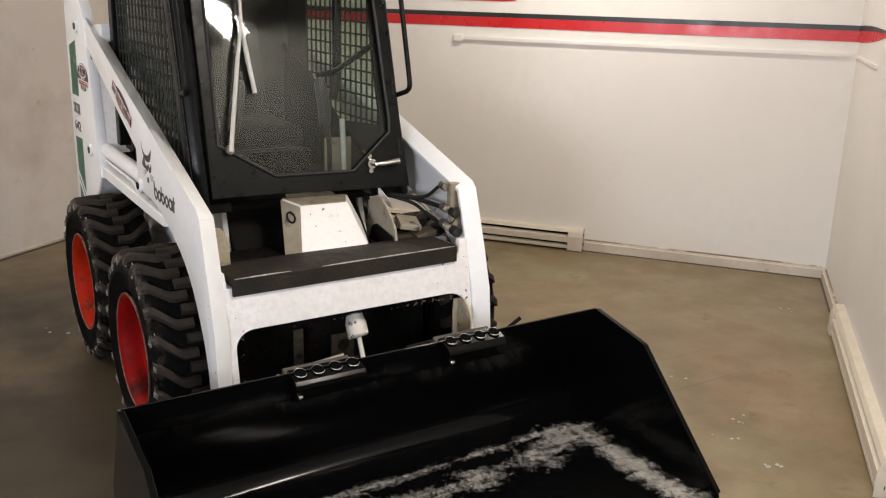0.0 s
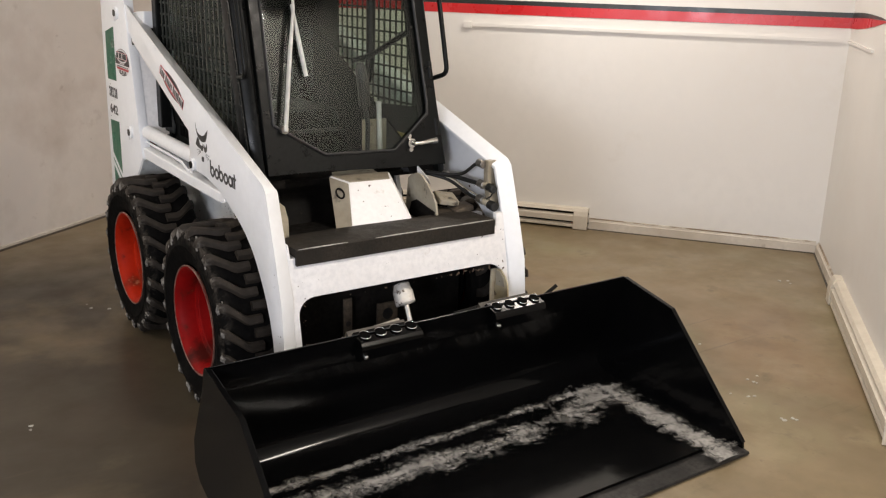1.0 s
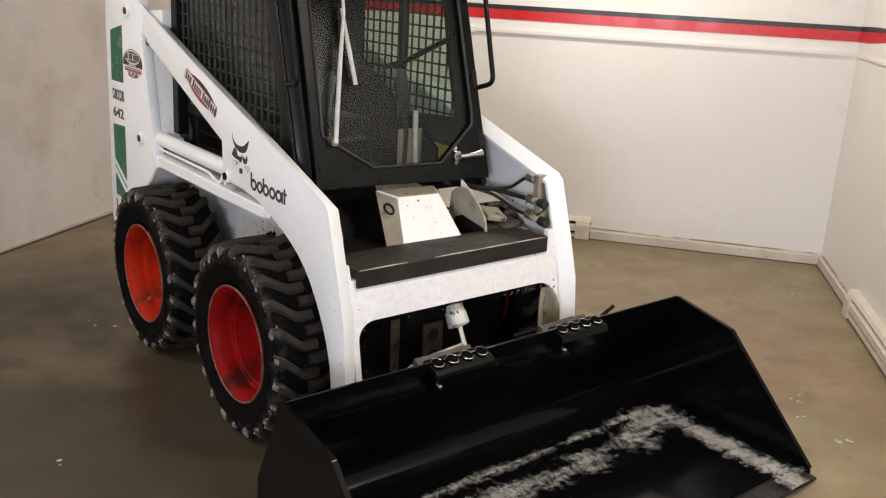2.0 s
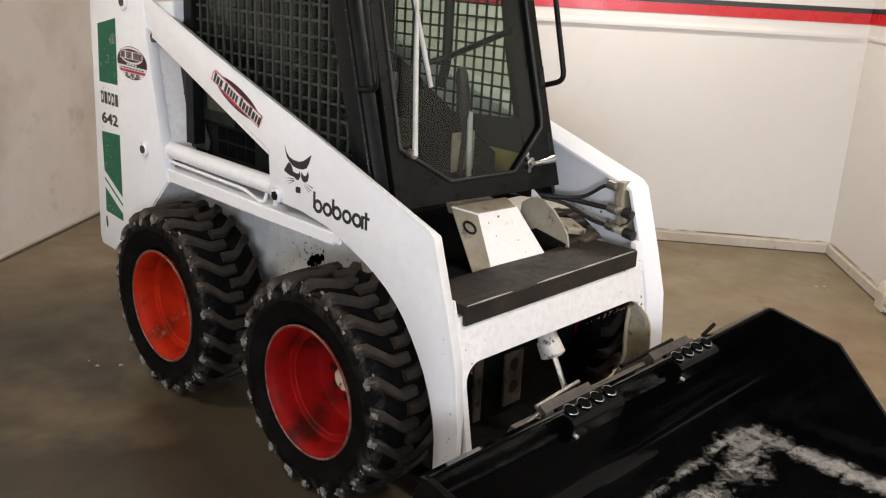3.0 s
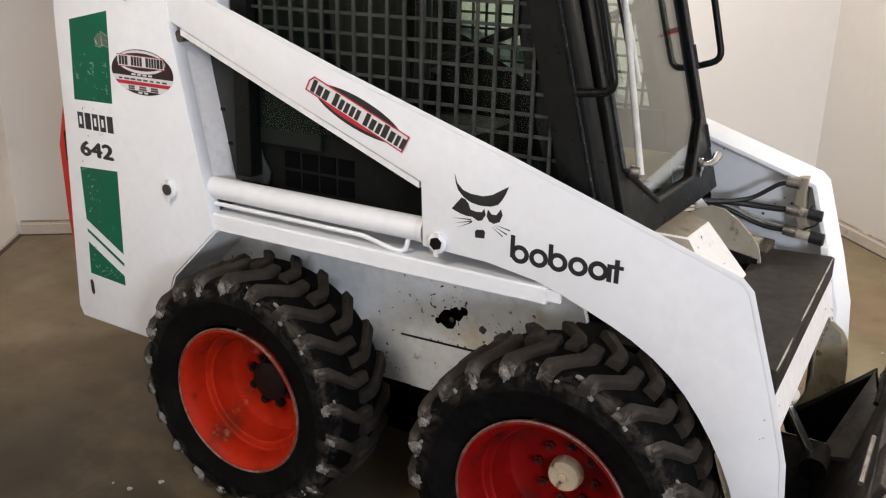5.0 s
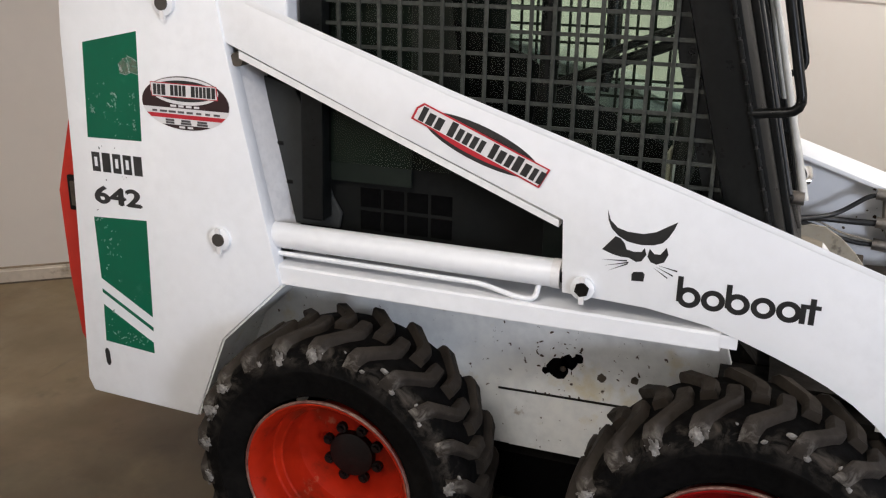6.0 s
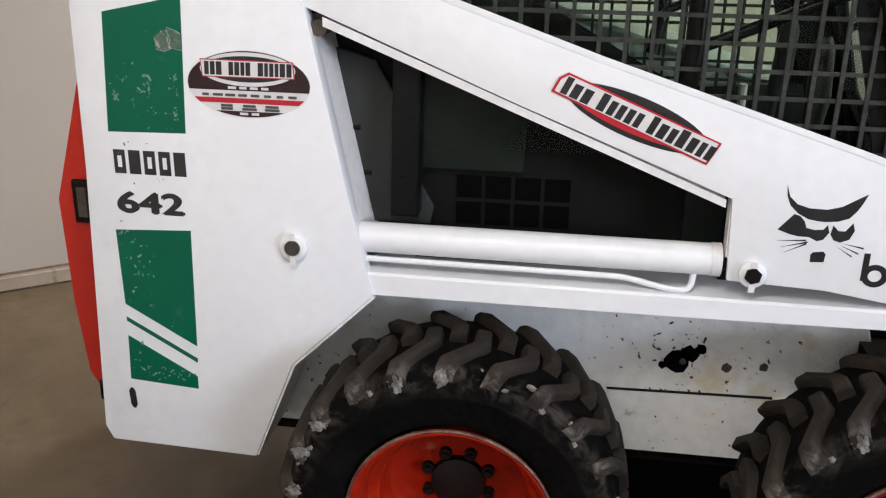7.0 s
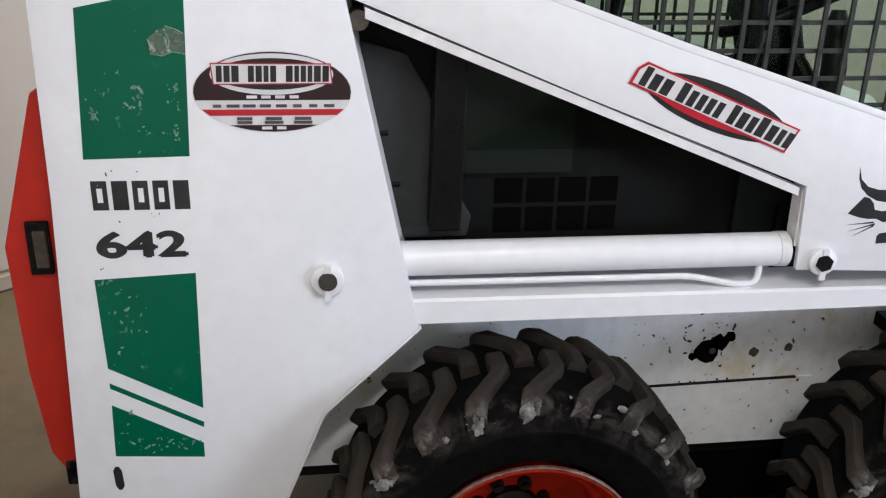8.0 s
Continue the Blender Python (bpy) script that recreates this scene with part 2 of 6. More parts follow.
shoulder_dirt(LUG_RUBBER, 0.47, 0.70, -0.105, -0.130, 0.380, 0.350, 30, (0.17, 0.155, 0.135))
shoulder_dirt(RUBBER, 0.46, 0.70, -0.090, -0.120, 0.290, 0.340, 22, (0.068, 0.058, 0.048))


def floor_shade_and_scuffs(m):
    """Shade beside the machine put into the floor colour with ragged edges, plus scuffs."""
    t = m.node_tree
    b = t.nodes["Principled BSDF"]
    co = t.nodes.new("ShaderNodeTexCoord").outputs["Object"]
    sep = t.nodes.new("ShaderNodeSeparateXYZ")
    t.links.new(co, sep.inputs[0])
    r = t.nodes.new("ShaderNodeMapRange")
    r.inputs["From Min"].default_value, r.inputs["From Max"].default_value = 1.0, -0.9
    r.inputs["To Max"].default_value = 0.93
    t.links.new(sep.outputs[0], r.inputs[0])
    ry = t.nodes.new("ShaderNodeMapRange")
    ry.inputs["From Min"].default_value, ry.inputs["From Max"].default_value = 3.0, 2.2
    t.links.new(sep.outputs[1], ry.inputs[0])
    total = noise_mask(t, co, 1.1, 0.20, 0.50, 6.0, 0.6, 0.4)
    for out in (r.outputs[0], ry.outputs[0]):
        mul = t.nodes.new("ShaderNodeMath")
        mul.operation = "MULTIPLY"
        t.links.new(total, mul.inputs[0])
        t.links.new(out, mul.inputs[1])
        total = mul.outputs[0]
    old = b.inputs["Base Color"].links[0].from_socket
    # the painted shade: near-black brown towards negative x, fading out past y 2.2
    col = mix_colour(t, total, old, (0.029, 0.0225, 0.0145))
    # long scuffs and drag marks
    for angle, scale, low, colour in ((0.6, (0.7, 16, 1), 0.66, (0.09, 0.068, 0.04)), (-0.35, (0.9, 22, 1), 0.70, (0.075, 0.055, 0.032)), (0.2, (1.2, 30, 1), 0.71, (0.36, 0.30, 0.20))):
        mp = t.nodes.new("ShaderNodeMapping")
        mp.inputs["Scale"].default_value = scale
        mp.inputs["Rotation"].default_value = (0, 0, angle)
        t.links.new(co, mp.inputs[0])
        col = mix_colour(t, noise_mask(t, mp.outputs[0], 1.0, low, low + 0.12, 5.0, 0.6, 0.5), col, colour)
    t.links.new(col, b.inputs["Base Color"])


floor_shade_and_scuffs(CONCRETE)


def glass(name, tint, shine):
    """Thin flat sheet: tinted see-through with a mirror gloss that grows towards grazing."""
    m = bpy.data.materials.new(name)
    m.use_nodes = True
    t = m.node_tree
    t.nodes.remove(t.nodes["Principled BSDF"])
    clear = t.nodes.new("ShaderNodeBsdfTransparent")
    clear.inputs[0].default_value = rgb(tint)
    gloss = node(t, "ShaderNodeBsdfGlossy", Roughness=0.04)
    gloss.inputs["Color"].default_value = (1, 1, 1, 1)
    facing = t.nodes.new("ShaderNodeLayerWeight")
    power = t.nodes.new("ShaderNodeMath")
    power.operation = "POWER"
    power.inputs[1].default_value = 4.0
    t.links.new(facing.outputs["Facing"], power.inputs[0])
    fres = t.nodes.new("ShaderNodeMath")
    fres.operation = "MULTIPLY_ADD"
    fres.inputs[1].default_value, fres.inputs[2].default_value = 0.9, shine
    t.links.new(power.outputs[0], fres.inputs[0])
    both = t.nodes.new("ShaderNodeMixShader")
    t.links.new(fres.outputs[0], both.inputs[0])
    t.links.new(clear.outputs[0], both.inputs[1])
    t.links.new(gloss.outputs[0], both.inputs[2])
    t.links.new(both.outputs[0], t.nodes["Material Output"].inputs[0])
    return m


GLASS = glass("tinted_glass", (0.84, 0.88, 0.85), 0.018)
PLEXI = glass("green_plexiglass", (0.78, 0.83, 0.77), 0.006)

# ---------------------------------------------------------------- shape helpers


SPLAYED = set("lift_arm arm_flange arm_web upright wheel_flange ledge lift_cylinder gland rod oil_pipe pivot_boss pivot_bolt lock_tab arm_lip arm_stop inner_post post_bolt "
              "post_catch arm_gusset front_crossbar green_decal slot name_bar name_bar_gap model_number oval_sticker sticker_band sticker_swoosh text_bar arm_sticker "
              "sticker_field banner emblem_shape emblem_line wordmark_ring wordmark_bar paint_marks arm_chips grease_marks decal_wear peeled_patch wrinkle".split())


def splay(verts):
    """The side frames stand a little wider apart at the front than at the rear."""
    for v in verts:
        far = min(1.0, max(0.0, (abs(v.co.x) - 0.31) / 0.17))
        v.co.x -= math.copysign(0.0205, v.co.x) * (v.co.y - 0.78) * far


def part(name, bm, mat, parent=None, label="", smooth=0.0, bevel=0.0):
    """Links a bmesh as one mesh object, under its parent, in the world's coordinates."""
    if name in SPLAYED:
        splay(bm.verts)
    if bevel:
        bm.normal_update()
        edges = [e for e in bm.edges if len(e.link_faces) == 2 and e.calc_face_angle(0) > 0.5]
        bmesh.ops.bevel(bm, geom=edges, offset=bevel, segments=2, affect="EDGES", profile=0.6, clamp_overlap=True)
    bmesh.ops.recalc_face_normals(bm, faces=bm.faces[:])
    me = bpy.data.meshes.new(name)
    bm.to_mesh(me)
    bm.free()
    me.materials.append(mat)
    if smooth:
        me.polygons.foreach_set("use_smooth", [True] * len(me.polygons))
        me.set_sharp_from_angle(angle=radians(smooth))
    ob = new(name, me)
    if parent is not None:
        attach(ob, parent)
    if label:
        tagged(ob, label)
    return ob


def world_of(ob):
    m = ob.matrix_basis.copy()
    while ob.parent is not None:
        m = ob.parent.matrix_basis @ ob.matrix_parent_inverse @ m
        ob = ob.parent
    return m


def attach(ob, parent):
    ob.parent = parent
    ob.matrix_parent_inverse = world_of(parent).inverted()
    return ob


def thing(name, place, label, category, group="", kind=""):
    ob = new(name)
    ob.empty_display_size = 0.1
    ob.matrix_basis = Matrix.Translation(place)
    return tagged(ob, label, category, group, kind)


def box(bm, x0, x1, y0, y1, z0, z1, m=None):
    made = bmesh.ops.create_cube(bm, size=1, matrix=Matrix.LocRotScale(((x0 + x1) / 2, (y0 + y1) / 2, (z0 + z1) / 2), None,
                                                                       (abs(x1 - x0), abs(y1 - y0), abs(z1 - z0))))["verts"]
    if m is not None:
        bmesh.ops.transform(bm, matrix=m, verts=made)
    return made


def prism(bm, outline, x0, x1):
    """An outline in (y, z), drawn out from x0 to x1."""
    a = [bm.verts.new((x0, y, z)) for y, z in outline]
    b = [bm.verts.new((x1, y, z)) for y, z in outline]
    bm.faces.new(a)
    bm.faces.new(b[::-1])
    for i in range(len(a)):
        j = (i + 1) % len(a)
        bm.faces.new((a[i], b[i], b[j], a[j]))
    return a + b


def loft(bm, rings, closed=True, caps=True):
    rows = [[bm.verts.new(p) for p in ring] for ring in rings]
    n = len(rows[0])
    for r, s in zip(rows, rows[1:]):
        for i in range(n if closed else n - 1):
            j = (i + 1) % n
            bm.faces.new((r[i], r[j], s[j], s[i]))
    if caps:
        bm.faces.new(rows[0][::-1])
        bm.faces.new(rows[-1])
    return [v for r in rows for v in r]


def tube(bm, points, radius, seg=8, caps=True):
    """A round bar along points; radius may be one number or one for each point."""
    pts = [Vector(p) for p in points]
    rings = []
    side = None
    for i, p in enumerate(pts):
        d = (pts[min(i + 1, len(pts) - 1)] - pts[max(i - 1, 0)]).normalized()
        if side is None:
            side = d.cross(Vector((0.13, 0.31, 0.94))).normalized()
        side = (side - d * side.dot(d)).normalized()
        up = d.cross(side)
        r = radius[i] if isinstance(radius, (list, tuple)) else radius
        rings.append([p + r * (math.cos(a) * side + math.sin(a) * up) for a in [2 * math.pi * k / seg for k in range(seg)]])
    return loft(bm, rings, True, caps)


def bend(points, radius=0.03, steps=4):
    """Rounds the corners of a line."""
    pts = [Vector(p) for p in points]
    out = [pts[0]]
    for a, b, c in zip(pts, pts[1:], pts[2:]):
        r = min(radius, (a - b).length * 0.45, (c - b).length * 0.45)
        p, q = b + (a - b).normalized() * r, b + (c - b).normalized() * r
        for k in range(steps + 1):
            f = k / steps
            out.append((1 - f) ** 2 * p + 2 * f * (1 - f) * b + f * f * q)
    return out + [pts[-1]]


def lathe(bm, profile, seg=48, closed=False):
    """Turns a profile of (radius, x) round the x axis."""
    rings = [[(x, r * math.cos(a), r * math.sin(a)) for a in [2 * math.pi * k / seg for k in range(seg)]] for r, x in profile]
    if closed:
        rings.append(rings[0])
    return loft(bm, rings, True, False)


# ---------------------------------------------------------------- the room
CORNER = Vector((3.51, 0.39, 0.0))
ALONG = Vector((-0.614, 0.789, 0.0)).normalized()      # along the back wall
OUT = Vector((-0.789, -0.614, 0.0)).normalized()       # from the back wall into the room
BACK_LENGTH, DEPTH = 4.72, 9.0
LEFT_DIR = Vector((-0.826, -0.564, 0.0)).normalized()
LEFT_CORNER = CORNER + ALONG * BACK_LENGTH


def slab(name, a, direction, length, inward, mat, label, z0=0.0, z1=CEILING, thick=0.15):
    bm = bmesh.new()
    d, n = direction.normalized(), -inward.normalized()
    rings = [[a + d * s + n * w + Vector((0, 0, z)) for w, z in ((0, z0), (thick, z0), (thick, z1), (0, z1))] for s in (0, length)]
    loft(bm, rings)
    if name == "wall_piece":
        return part(name, bm, mat)
    return tagged(part(name, bm, mat), label, "wall", kind="structure")


RIGHT = CORNER
RIGHT_DIR = (OUT - ALONG * 0.045).normalized()         # the right wall opens a little
RIGHT_IN = Vector((-RIGHT_DIR.y, RIGHT_DIR.x, 0.0)) * -1.0
FRONT_A = RIGHT + RIGHT_DIR * DEPTH
FRONT_B = LEFT_CORNER + LEFT_DIR * (DEPTH + 0.05)
slab("wall_back", CORNER - ALONG * 0.22, ALONG, BACK_LENGTH + 0.37, OUT, WALL_PAINT, "white painted smooth wall with a red and black stripe")
slab("wall_right", RIGHT, RIGHT_DIR, DEPTH, RIGHT_IN, WALL_PAINT, "white painted smooth wall with a low heater")
left_in = Vector((LEFT_DIR.y, -LEFT_DIR.x, 0)).normalized()
if left_in.dot(ALONG) > 0:
    left_in = -left_in
slab("wall_left", LEFT_CORNER, LEFT_DIR, DEPTH + 0.05, left_in, STAINED_WALL, "off-white painted wall with faint stains")
FDIR = (FRONT_B - FRONT_A).normalized()
FLEN = (FRONT_B - FRONT_A).length
WIN_S, WIN_W, WIN_Z0, WIN_Z1 = 1.80, 1.40, 1.10, 2.10
plain = "plain white painted wall with one window"
front = slab("wall_front", FRONT_A - FDIR * 0.15, FDIR, 0.15 + WIN_S - WIN_W / 2, -OUT, WALL_PAINT, plain)
attach(slab("wall_piece", FRONT_A + FDIR * (WIN_S + WIN_W / 2), FDIR, FLEN + 0.15 - WIN_S - WIN_W / 2, -OUT, WALL_PAINT, plain), front)
attach(slab("wall_piece", FRONT_A + FDIR * (WIN_S - WIN_W / 2), FDIR, WIN_W, -OUT, WALL_PAINT, plain, 0.0, WIN_Z0), front)
attach(slab("wall_piece", FRONT_A + FDIR * (WIN_S - WIN_W / 2), FDIR, WIN_W, -OUT, WALL_PAINT, plain, WIN_Z1, CEILING), front)
window = thing("window_1", FRONT_A + FDIR * WIN_S + Vector((0, 0, WIN_Z0)), "plain white framed window in the wall", "window", kind="structure")
for s0, s1, z0, z1 in ((-0.70, -0.65, WIN_Z0, WIN_Z1), (0.65, 0.70, WIN_Z0, WIN_Z1), (-0.65, 0.65, WIN_Z0, WIN_Z0 + 0.05), (-0.65, 0.65, WIN_Z1 - 0.05, WIN_Z1)):
    bm = bmesh.new()
    a = FRONT_A + FDIR * (WIN_S + s0) + OUT * 0.02
    loft(bm, [[a + FDIR * d + OUT * w + Vector((0, 0, z)) for w, z in ((0, z0), (0.05, z0), (0.05, z1), (0, z1))] for d in (0, s1 - s0)])
    part("window_frame", bm, CEIL_PAINT, window)

bm = bmesh.new()
a = FRONT_A + FDIR * (WIN_S - 0.65) - OUT * 0.0
loft(bm, [[a + FDIR * d + OUT * w + Vector((0, 0, z)) for w, z in ((0.040, WIN_Z0 + 0.05), (0.045, WIN_Z0 + 0.05), (0.045, WIN_Z1 - 0.05), (0.040, WIN_Z1 - 0.05))] for d in (0, 1.30)])
pane = part("pane", bm, GLASS, window)
pane.visible_shadow = False
bm = bmesh.new()
corners = [CORNER - OUT * 0.2 - ALONG * 0.2, LEFT_CORNER - OUT * 0.2 + ALONG * 0.2, FRONT_B + OUT * 0.2 + ALONG * 0.2, FRONT_A + OUT * 0.2 - ALONG * 0.2]
loft(bm, [[c + Vector((0, 0, z)) for c in corners] for z in (-0.12, 0.0)])
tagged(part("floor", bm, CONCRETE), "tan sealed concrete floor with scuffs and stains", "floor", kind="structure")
bm = bmesh.new()
loft(bm, [[c + Vector((0, 0, z)) for c in corners] for z in (CEILING, CEILING + 0.12)])
tagged(part("ceiling", bm, CEIL_PAINT), "plain white painted ceiling", "ceiling", kind="structure")


def along_wall(start, direction, inward, profile, s0, s1, taper=0.0):
    """A moulding: a profile of (from the wall, height) drawn along the wall."""
    bm = bmesh.new()
    loft(bm, [[start + direction * s + inward * w + Vector((0, 0, z)) for w, z in profile] for s in (s0, s1)])
    return bm


BOARD = [(0.0, 0.0), (0.020, 0.0), (0.020, 0.060), (0.013, 0.064), (0.012, 0.071), (0.0, 0.076)]
tagged(part("baseboard", along_wall(CORNER, ALONG, OUT, BOARD, 0.02, 1.52), TRIM_PAINT), "narrow scuffed tan baseboard along the wall", "baseboard", kind="structure")
tagged(part("baseboard", along_wall(CORNER, ALONG, OUT, BOARD, 3.11, BACK_LENGTH - 0.02), TRIM_PAINT), "narrow scuffed tan baseboard along the wall", "baseboard", kind="structure")
tagged(part("baseboard", along_wall(RIGHT, RIGHT_DIR, RIGHT_IN, BOARD, 0.02, 0.965), TRIM_PAINT), "narrow scuffed tan baseboard along the wall", "baseboard", kind="structure")
tagged(part("baseboard", along_wall(RIGHT, RIGHT_DIR, RIGHT_IN, BOARD, 2.73, DEPTH - 0.02), TRIM_PAINT), "narrow scuffed tan baseboard along the wall", "baseboard", kind="structure")
THIN = [(0.0, 0.0), (0.010, 0.0), (0.010, 0.02), (0.0, 0.024)]
tagged(part("baseboard", along_wall(LEFT_CORNER, LEFT_DIR, left_in, THIN, 0.02, DEPTH - 0.1), TRIM_PAINT), "thin dirty strip at the foot of the wall", "baseboard", kind="structure")

# thin brown strip where each wall meets the floor
FOOT_LINE = [(0.0, 0.0), (0.030, 0.0), (0.026, 0.003), (0.018, 0.007), (0.0, 0.007)]
for start, direction, inward, s0, s1 in ((CORNER, ALONG, OUT, 0.0, BACK_LENGTH - 0.02), (RIGHT, RIGHT_DIR, RIGHT_IN, 0.02, DEPTH - 0.1), (LEFT_CORNER, LEFT_DIR, left_in, 0.02, DEPTH - 0.1)):
    tagged(part("floor_line", along_wall(start, direction, inward, FOOT_LINE, s0, s1), RUSTY), "thin brown line along the foot of the wall", "dirt", kind="stuff")
# mottled brown strip on the upper edge of the baseboards
TOP_LINE = [(0.0, 0.0755), (0.0100, 0.0735), (0.0105, 0.0765), (0.0, 0.0805)]
for start, direction, inward, s0, s1 in ((CORNER, ALONG, OUT, 0.02, 1.52), (CORNER, ALONG, OUT, 3.11, BACK_LENGTH - 0.02), (RIGHT, RIGHT_DIR, RIGHT_IN, 0.02, 0.965)):
    tagged(part("trim_line", along_wall(start, direction, inward, TOP_LINE, s0, s1), BROWN_LINE), "thin mottled brown line along the top of the baseboard", "trim", kind="structure")

# painted stripe: a red band with a black band over it, ending in a point by the corner
def band(name, mat, label, low, high, s0, s1, point):
    bm = bmesh.new()
    if point is None:
        outline = [(s1, low), (s1, high), (s0, high), (s0, low)]
    else:
        outline = [(s1, low), (s1, high), (s0 + 0.10, high), (s0, point), (s0 + 0.10, low)]
    loft(bm, [[CORNER + ALONG * s + OUT * w + Vector((0, 0, z)) for s, z in outline] for w in (0.0005, 0.0035)])
    return tagged(part(name, bm, mat), label, "wall stripe", kind="structure")


band("trim_red_stripe", STRIPE_RED, "glossy red stripe painted along the wall", 1.449, 1.512, 0.002, BACK_LENGTH - 0.02, None)
band("trim_black_stripe", STRIPE_BLACK, "black stripe painted over the red one", 1.5125, 1.542, 0.002, BACK_LENGTH - 0.02, None)
band("trim_red_stripe", STRIPE_RED, "second red stripe painted higher on the wall", 1.615, 1.66, 2.07, BACK_LENGTH - 0.02, 1.62)

for name, mat, label, outline in (("trim_red_stripe", STRIPE_RED, "tapering end of the red stripe past the corner",
                                   [(0.004, 1.449), (0.004, 1.512), (0.35, 1.524), (0.62, 1.532), (1.14, 1.536), (0.98, 1.517), (0.76, 1.494), (0.56, 1.477), (0.36, 1.463), (0.20, 1.454)]),
                                  ("trim_black_stripe", STRIPE_BLACK, "tapering end of the black stripe past the corner",
                                   [(0.004, 1.5125), (0.004, 1.542), (0.20, 1.550), (0.40, 1.555), (0.66, 1.555), (0.94, 1.550), (1.12, 1.5395), (0.62, 1.533), (0.35, 1.5245)])):
    bm = bmesh.new()
    loft(bm, [[RIGHT + RIGHT_DIR * a + RIGHT_IN * w + Vector((0, 0, z)) for a, z in outline] for w in (0.0005, 0.0035)])
    tagged(part(name, bm, mat), label, "wall stripe", kind="structure")

# surface conduit along the back wall
bm = bmesh.new()
loft(bm, [[CORNER + ALONG * s + OUT * w + Vector((0, 0, z)) for w, z in ((0.0, 1.362), (0.016, 1.362), (0.016, 1.384), (0.0, 1.384))] for s in (0.055, 2.44)])
conduit = tagged(part("trim_conduit", bm, WALL_PAINT), "white painted flat conduit along the wall", "conduit", kind="structure")
bm = bmesh.new()
loft(bm, [[CORNER + ALONG * s + OUT * w + Vector((0, 0, z)) for w, z in ((0.0, 1.350), (0.022, 1.350), (0.022, 1.394), (0.0, 1.394))] for s in (2.43, 2.49)])
part("end_box", bm, WALL_PAINT, conduit, bevel=0.003)
bm = bmesh.new()
loft(bm, [[RIGHT + RIGHT_DIR * s + RIGHT_IN * w + Vector((0, 0, z)) for w, z in ((0.0, 1.362), (0.014, 1.362), (0.014, 1.378), (0.0, 1.378))] for s in (0.03, 0.86)])
part("side_run", bm, WALL_PAINT, conduit)


def heater(start, direction, inward, s0, s1, label):
    base = thing("baseboard_heater", start + direction * ((s0 + s1) / 2), label, "heater", "wall heaters")
    shell = [(0.0, 0.012), (0.05, 0.012), (0.058, 0.018), (0.058, 0.036), (0.030, 0.040), (0.030, 0.054), (0.060, 0.058),
             (0.060, 0.096), (0.030, 0.106), (0.030, 0.122), (0.052, 0.126), (0.040, 0.146), (0.0, 0.150)]
    part("housing", along_wall(start, direction, inward, shell, s0 + 0.005, s1 - 0.10), HEATER_PAINT, base)
    part("lower_slot", along_wall(start, direction, inward, [(0.0305, 0.041), (0.0325, 0.041), (0.0325, 0.053), (0.0305, 0.053)], s0 + 0.01, s1 - 0.105), DARK, base, "dark air slot")
    part("upper_slot", along_wall(start, direction, inward, [(0.0305, 0.107), (0.0325, 0.107), (0.0325, 0.121), (0.0305, 0.121)], s0 + 0.01, s1 - 0.105), DARK, base, "dark air slot")
    for a, b in ((s0 - 0.0, s0 + 0.004), (s1 - 0.099, s1)):
        part("end_cap", along_wall(start, direction, inward, [(0.0, 0.004), (0.064, 0.004), (0.064, 0.10), (0.054, 0.132), (0.042, 0.152), (0.0, 0.154)], a, b), HEATER_PAINT, base, bevel=0.002)
    return base


heater(CORNER, ALONG, OUT, 3.10, 1.625, "beige enamel baseboard heater on the striped wall")
heater(RIGHT, RIGHT_DIR, RIGHT_IN, 2.72, 1.07, "long beige enamel baseboard heater by the bare wall")


def ceiling_light(x, y):
    base = thing("ceiling_light", (x, y, CEILING), "white metal ceiling fixture with fluorescent tubes", "ceiling light", "ceiling lights")
    turn = Matrix.Translation((x, y, 0)) @ pose(0, 0, 0, 0, 0, 128)
    bm = bmesh.new()
    box(bm, -0.62, 0.62, -0.10, 0.10, CEILING - 0.085, CEILING - 0.004, turn)
    part("housing", bm, CEIL_PAINT, base, bevel=0.006)
    return base


for lx, ly, watts in LAMPS:
    ceiling_light(lx, ly)

# ---------------------------------------------------------------- the skid-steer loader
loader = thing("skid_steer_loader", (0.0, 0.86, 0.0), "white compact skid-steer loader with black cab, red wheels and black bucket", "skid loader")


ARM = [(1.80, 1.565), (1.608, 1.492), (1.091, 1.315), (0.591, 1.157), (0.337, 1.072), (0.020, 0.966), (-0.004, 0.943), (-0.076, 0.72), (-0.121, 0.56), (-0.137, 0.40),
       (-0.142, 0.13), (-0.046, 0.13), (-0.043, 0.32), (-0.033, 0.392), (-0.010, 0.463), (0.016, 0.519), (0.044, 0.567), (0.076, 0.614), (0.114, 0.662), (0.150, 0.697), (0.197, 0.733), (0.25, 0.764),
       (0.30, 0.787), (0.36, 0.811), (0.43, 0.836), (0.50, 0.858), (0.633, 0.878), (0.82, 0.885), (0.828, 1.054), (1.259, 1.222), (1.636, 1.376), (1.80, 1.44)]
AX0, AX1 = 0.540, 0.528


def thick_line(path, t):
    """A closed outline of even thickness along a line of (y, z)."""
    off = []
    for i, (y, z) in enumerate(path):
        a, b = path[max(i - 1, 0)], path[min(i + 1, len(path) - 1)]
        d = Vector((b[0] - a[0], b[1] - a[1])).normalized()
        off.append((y + d.y * -t, z + d.x * t))
    return path + off[::-1]


